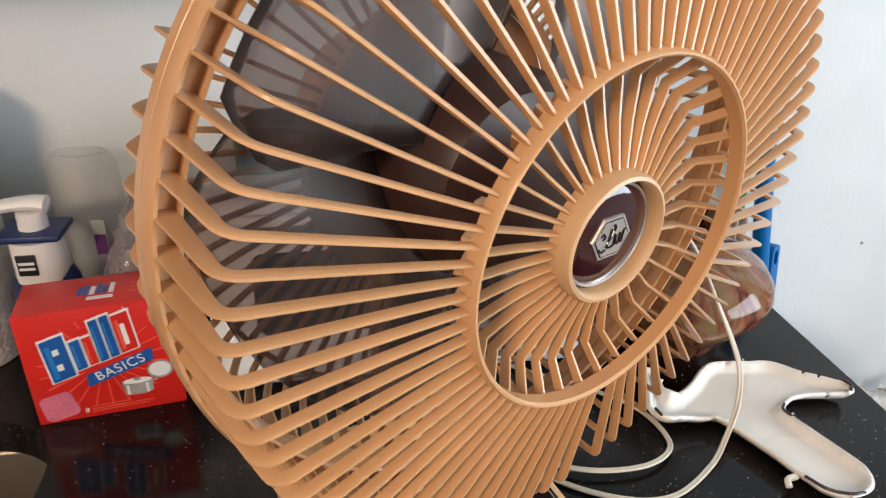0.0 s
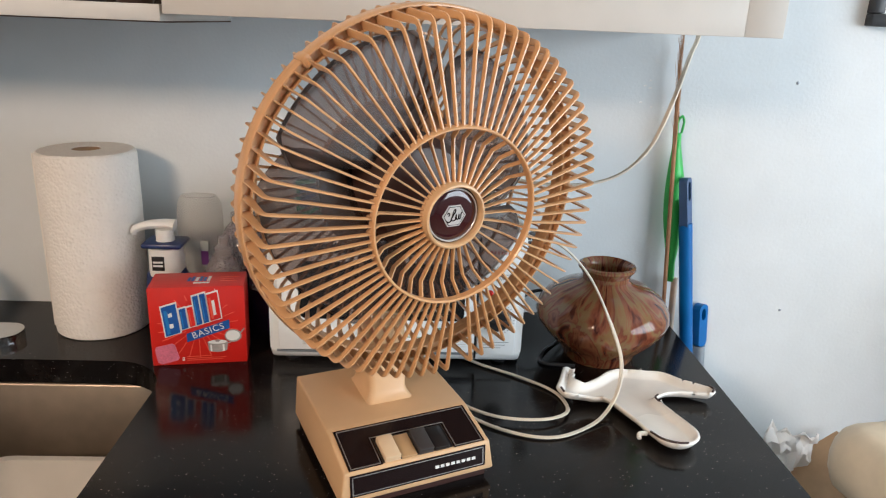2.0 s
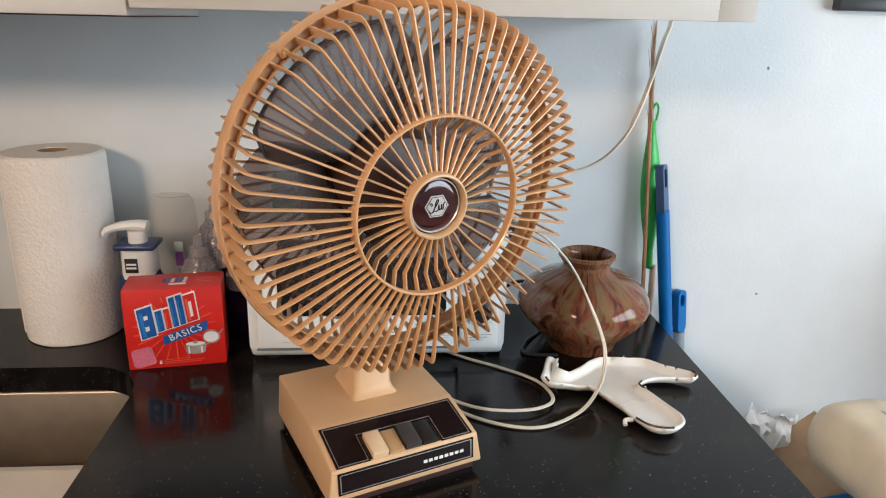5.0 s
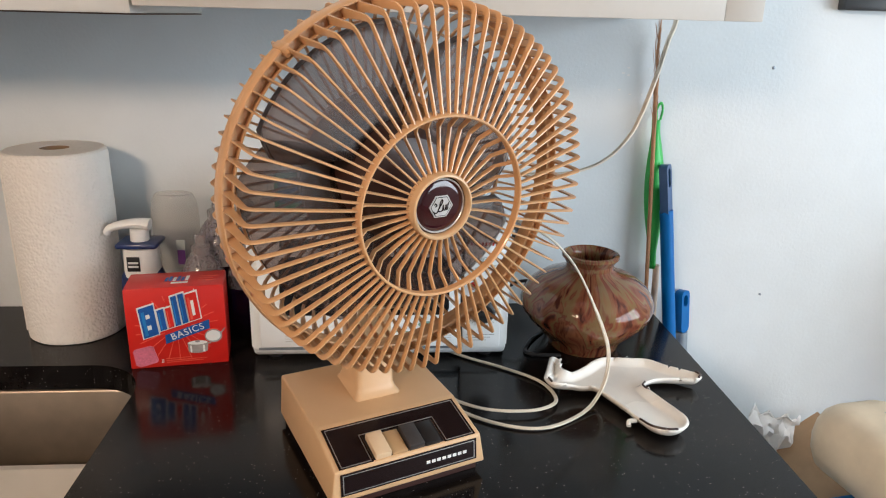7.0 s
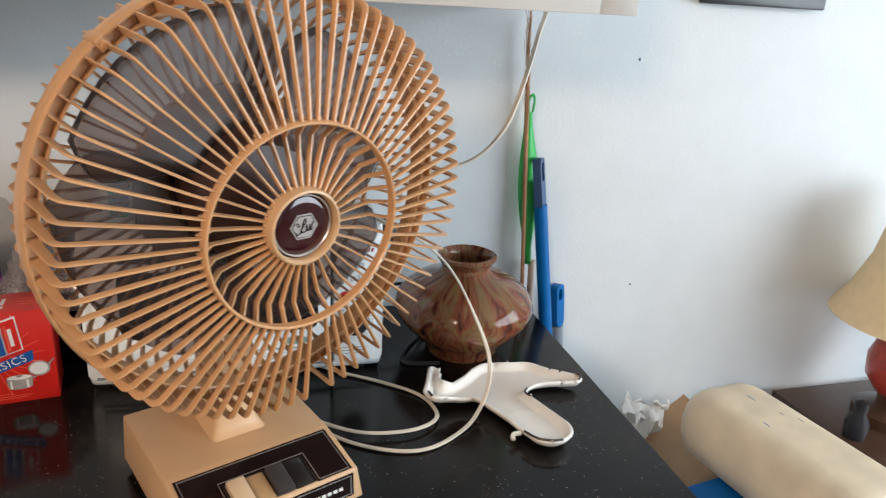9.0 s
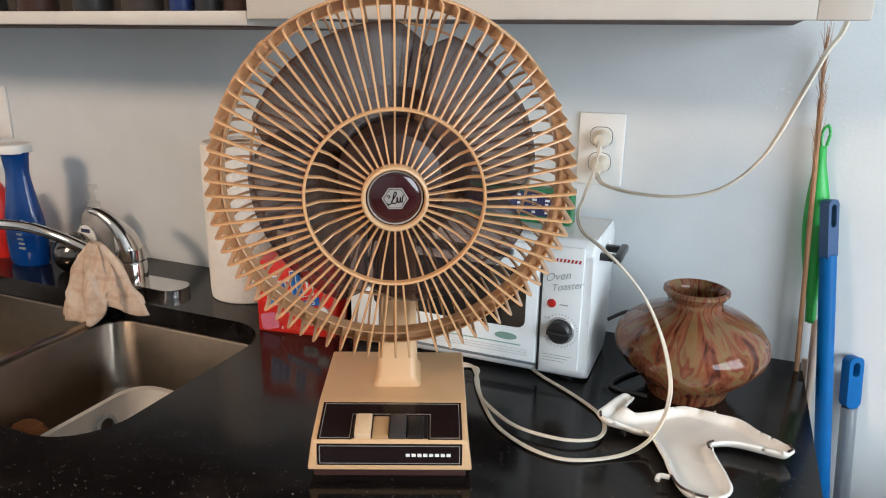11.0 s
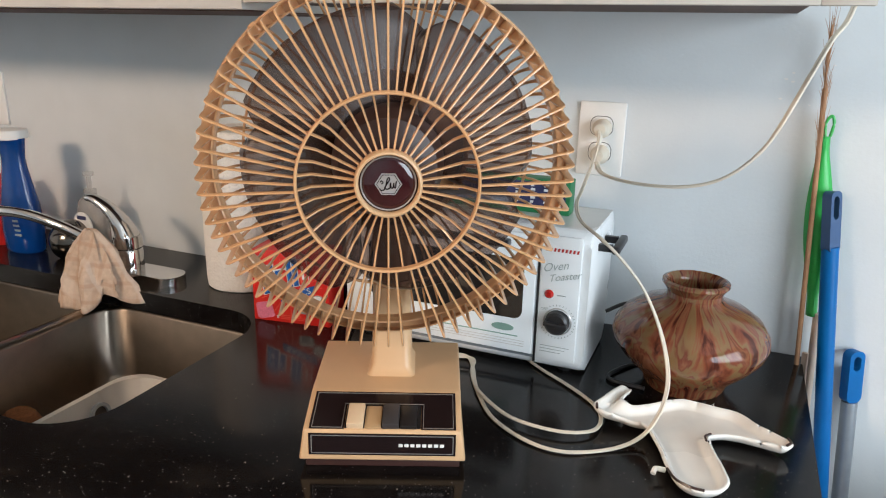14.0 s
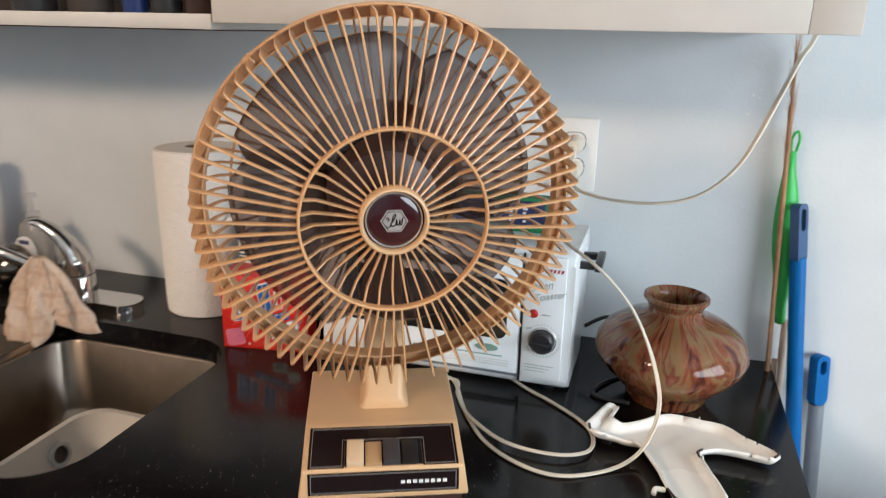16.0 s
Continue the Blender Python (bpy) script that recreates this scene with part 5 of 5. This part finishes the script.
tagged(part("straw_tuft", bm, STRAW, straw, "dry straw wisps"), kind="stuff")
duster = thing("green_duster", "green leaf-shaped plastic duster leaning behind the mop", "duster", (0.54, 0.546, 0.0))
bm, rows = bmesh.new(), []
for k in range(33):
    t = k / 32
    z = 0.985 + 0.265 * t
    w = 0.005 + 0.0120 * math.sin(math.pi * min(1, max(0, (t - 0.12) / 0.80))) ** 1.1
    cx = 0.529 - 0.024 * t
    rows.append([bm.verts.new((cx - 0.54 + w * a, -0.008 - 0.006 * (1 - a * a) + 0.004, z)) for a in (-1, -0.6, -0.15, 0.15, 0.6, 1)])
for a, b in zip(rows, rows[1:]):
    for j in range(5):
        bm.faces.new((a[j], a[j + 1], b[j + 1], b[j]))
ob = part("blade", bm, GREEN_PL, duster)
so = ob.modifiers.new("thick", "SOLIDIFY")
so.thickness = 0.003
part("loop", tube(spline([(-0.034, -0.006, 1.245), (-0.036, -0.006, 1.268), (-0.030, -0.006, 1.278), (-0.026, -0.006, 1.268), (-0.028, -0.006, 1.25)]), 0.0022, 8), GREEN_PL, duster)
part("stem", tube([(-0.003, -0.006, 0.99), (0.020, -0.010, 0.5), (0.045, -0.015, 0.0)], 0.006, 10), PALE_STICK, duster)

# ---- lower clutter by the wall ----
cbox = thing("cardboard_box", "open brown cardboard box with a raised flap", "box", (0.70, 0.42, 0))
for lo, hi in (((-0.10, -0.12, 0), (0.10, 0.12, 0.006)), ((-0.10, -0.12, 0.006), (-0.094, 0.12, 0.60)), ((0.094, -0.12, 0.006), (0.10, 0.12, 0.60)), ((-0.094, -0.12, 0.006), (0.094, -0.114, 0.60)), ((-0.094, 0.114, 0.006), (0.094, 0.12, 0.60))):
    part("side", box(lo, hi), CARDBOARD, cbox)
part("flap", box((0.0, -0.115, 0.0), (0.13, 0.115, 0.005)), CARDBOARD, cbox, "raised flap", pose(0.10, 0, 0.60, 0, -38, 0))
tis = thing("tissue", "crumpled white tissue sticking out of the box", "tissue", (0.785, 0.50, 0.60))
bm = bmesh.new()
g = {}
for i in range(15):
    for j in range(15):
        x, z = -0.05 + i * 0.0075, -0.02 + j * 0.0105
        y = 0.020 * noise.noise((x * 30, z * 30, 2)) + 0.012 * noise.noise((x * 75, z * 75, 5))
        top = 0.10 + 0.04 * noise.noise((x * 38, 3, 1))
        g[i, j] = bm.verts.new((0.8 * x + 0.010 * noise.noise((z * 40, x * 20, 7)) + 0.25 * (x) * (j / 14), y, min(z, top) + 0.012 * noise.noise((x * 50, z * 10, 9))))
for i in range(14):
    for j in range(14):
        bm.faces.new((g[i, j], g[i + 1, j], g[i + 1, j + 1], g[i, j + 1]))
ob = part("sheet", bm, TISSUE, tis)
so = ob.modifiers.new("thick", "SOLIDIFY")
so.thickness = 0.0008
binn = thing("cream_box", "cream plastic box with a rounded scuffed top", "box", (0.875, 0.222, 0.691), -81)
bm = bmesh.new()
rings = [[bm.verts.new((x, y, z)) for x, y in rounded(-0.180 + i, -0.085 + i, 0.180 - i, 0.085 - i, 0.050 - i * 0.7, 8)] for z, i in ((0.0, 0.018), (0.006, 0.010), (0.03, 0.002), (0.055, 0.0), (0.078, 0.003), (0.096, 0.010), (0.107, 0.020), (0.1140, 0.034), (0.116, 0.050))]
for a, b in zip(rings, rings[1:]):
    for k in range(len(a)):
        bm.faces.new((a[k], a[(k + 1) % len(a)], b[(k + 1) % len(a)], b[k]))
bm.faces.new(rings[-1])
bm.faces.new(rings[0])
part("shell", bm, CREAM_PL, binn)
for x, y, s in ((-0.10, 0.01, 1.0), (-0.02, 0.035, 0.7), (-0.045, 0.02, 0.5), (-0.03, -0.03, 0.8)):
    part("scuff", prism([(x + s * 0.009 * math.cos(radians(a)) , y + s * 0.0016 * math.sin(radians(a))) for a in range(0, 360, 30)], 0.1150, 0.1166), GREY_METAL, binn)
crate = thing("blue_crate", "bright blue plastic crate under the cream box", "crate", (0.862, 0.222, 0), -81)
part("shell", box((-0.070, -0.125, 0), (0.19, 0.090, 0.6905), 0.012), BLUE_PL, crate)
table = thing("side_table", "dark wooden side table under the lamp", "table", (1.30, 0.36, 0))
part("tabletop", box((-0.18, -0.17, 0.64), (0.30, 0.18, 0.67), 0.004), DARK_WOOD, table)
for x in (-0.15, 0.27):
    for y in (-0.14, 0.15):
        part("leg", box((x - 0.018, y - 0.018, 0), (x + 0.018, y + 0.018, 0.64)), DARK_WOOD, table)
lamp = thing("table_lamp", "table lamp with a cream shade and red ceramic body", "lamp", (1.285, 0.40, 0.67))
part("foot", lathe([(0, 0), (0.07, 0), (0.07, 0.02), (0.03, 0.035), (0.03, 0.06), (0, 0.06)], 32), DARK_WOOD, lamp)
part("body", lathe([(0, 0.06), (0.04, 0.06), (0.062, 0.09), (0.066, 0.13), (0.05, 0.18), (0.02, 0.205), (0, 0.206)], 32), RED_CER, lamp, "red and white ceramic body")
part("shade", lathe([(0.155, 0.215), (0.128, 0.26), (0.102, 0.33), (0.08, 0.46), (0.078, 0.46), (0.099, 0.33), (0.125, 0.26), (0.152, 0.215), (0.155, 0.215)], 40), SHADE, lamp, "cream fabric shade")
part("shade_spider", lathe([(0, 0.20), (0.008, 0.20), (0.008, 0.30), (0, 0.30)], 12), SILVER, lamp)
pot2 = thing("dark_jar", "small black jar beside the lamp", "jar", (1.16, 0.36, 0.67))
part("body", lathe([(0, 0), (0.02, 0), (0.022, 0.03), (0.012, 0.05), (0.012, 0.075), (0, 0.08)], 20), BLACK_PL, pot2)

# bottles on the open shelf
for x, r, h, m_, lab in ((-0.28, 0.022, 0.2, DARK_BROWN, "dark brown jar"), (-0.335, 0.02, 0.16, BLACK_PL, "black jar"), (-0.385, 0.018, 0.15, NAVY_PL, "navy bottle"), (-0.46, 0.03, 0.18, CAB_DARK, "dark bottle"), (-0.56, 0.03, 0.16, BLACK_PL, "black tin"), (-0.68, 0.032, 0.17, DARK_BROWN, "dark red tin"), (-0.80, 0.03, 0.2, BLACK_PL, "black bottle")):
    jar = thing("shelf_jar", lab + " on the open shelf", "jar", (x, CF + 0.05, CB + 0.006), group="jars on the shelf")
    part("body", lathe([(0, 0), (r * 0.92, 0), (r, 0.004), (r, h * 0.75), (r * 0.5, h * 0.9), (0, h * 0.9)], 24), m_, jar)
    part("lid", lathe([(0, h * 0.88), (r * 0.6, h * 0.88), (r * 0.6, h), (0, h)], 20), SILVER, jar)

# crumbs and flecks of dust on the stone
rng = random.Random(11)
bm = bmesh.new()
for k in range(260):
    if k < 190:
        x, y = rng.uniform(-0.275, 0.02), rng.uniform(-0.19, 0.05) - 0.02
    else:
        x, y = rng.uniform(-0.2, 0.5), rng.uniform(-0.1, 0.28)
    s = rng.uniform(0.0003, 0.0010) * (1.6 if rng.random() < 0.08 else 1)
    a = rng.uniform(0, 6.28)
    q = [bm.verts.new((x + s * math.cos(a + t) * f, y + s * math.sin(a + t) * f, CTR + 0.0002 + h)) for t, f, h in ((0, 1, 0), (1.9, 0.7, 0), (3.6, 1.1, 0), (5.0, 0.6, 0), (2.5, 0.1, s * 0.7))]
    for i in range(4):
        bm.faces.new((q[i], q[(i + 1) % 4], q[4]))
crumbs = thing("crumbs", "scattered pale crumbs and dust on the black counter", "crumbs", (0, 0, 0), kind="stuff")
tagged(part("crumb_scatter", bm, mat("crumb_pale", (0.30, 0.25, 0.21), 0.9, vary=0.3), crumbs), kind="stuff")

# flaked paint beside the straw
rng = random.Random(7)
for k in range(14):
    x, z, s_ = 0.478 + rng.uniform(-0.040, 0.030), 1.345 + rng.uniform(-0.075, 0.055), rng.uniform(0.0014, 0.0042)
    fk = thing("paint_flake", "small flake of lifted white paint on the wall", "flake", (x, WY, z), group="flakes on the wall")
    part("flake", prism([(s_ * (0.6 + 0.4 * rng.random()) * math.cos(q * 0.9), 0.45 * s_ * (0.6 + 0.4 * rng.random()) * math.sin(q * 0.9)) for q in range(7)], -0.0006, 0.0, axis="y"), CEIL, fk)

# filled nicks in the wall paint
for x, z, s in ((0.385, 1.335, 0.007), (0.30, 1.352, 0.005), (0.41, 1.352, 0.004), (0.55, 1.33, 0.003), (0.335, 1.135, 0.005), (0.47, 1.03, 0.004), (-0.62, 1.335, 0.004), (0.62, 1.20, 0.003)):
    nk = thing("paint_nick", "small filled nick in the wall paint", "nick", (x, WY, z), group="nicks in the wall")
    part("filler", prism([(0.55 * s * (1 + 0.4 * noise.noise((k, x * 50, 0))) * math.cos(k * 0.63), 0.33 * s * (1 + 0.5 * noise.noise((k, z * 50, 4))) * math.sin(k * 0.63)) for k in range(10)], -0.0003, 0.0, axis="y"), WALL, nk)
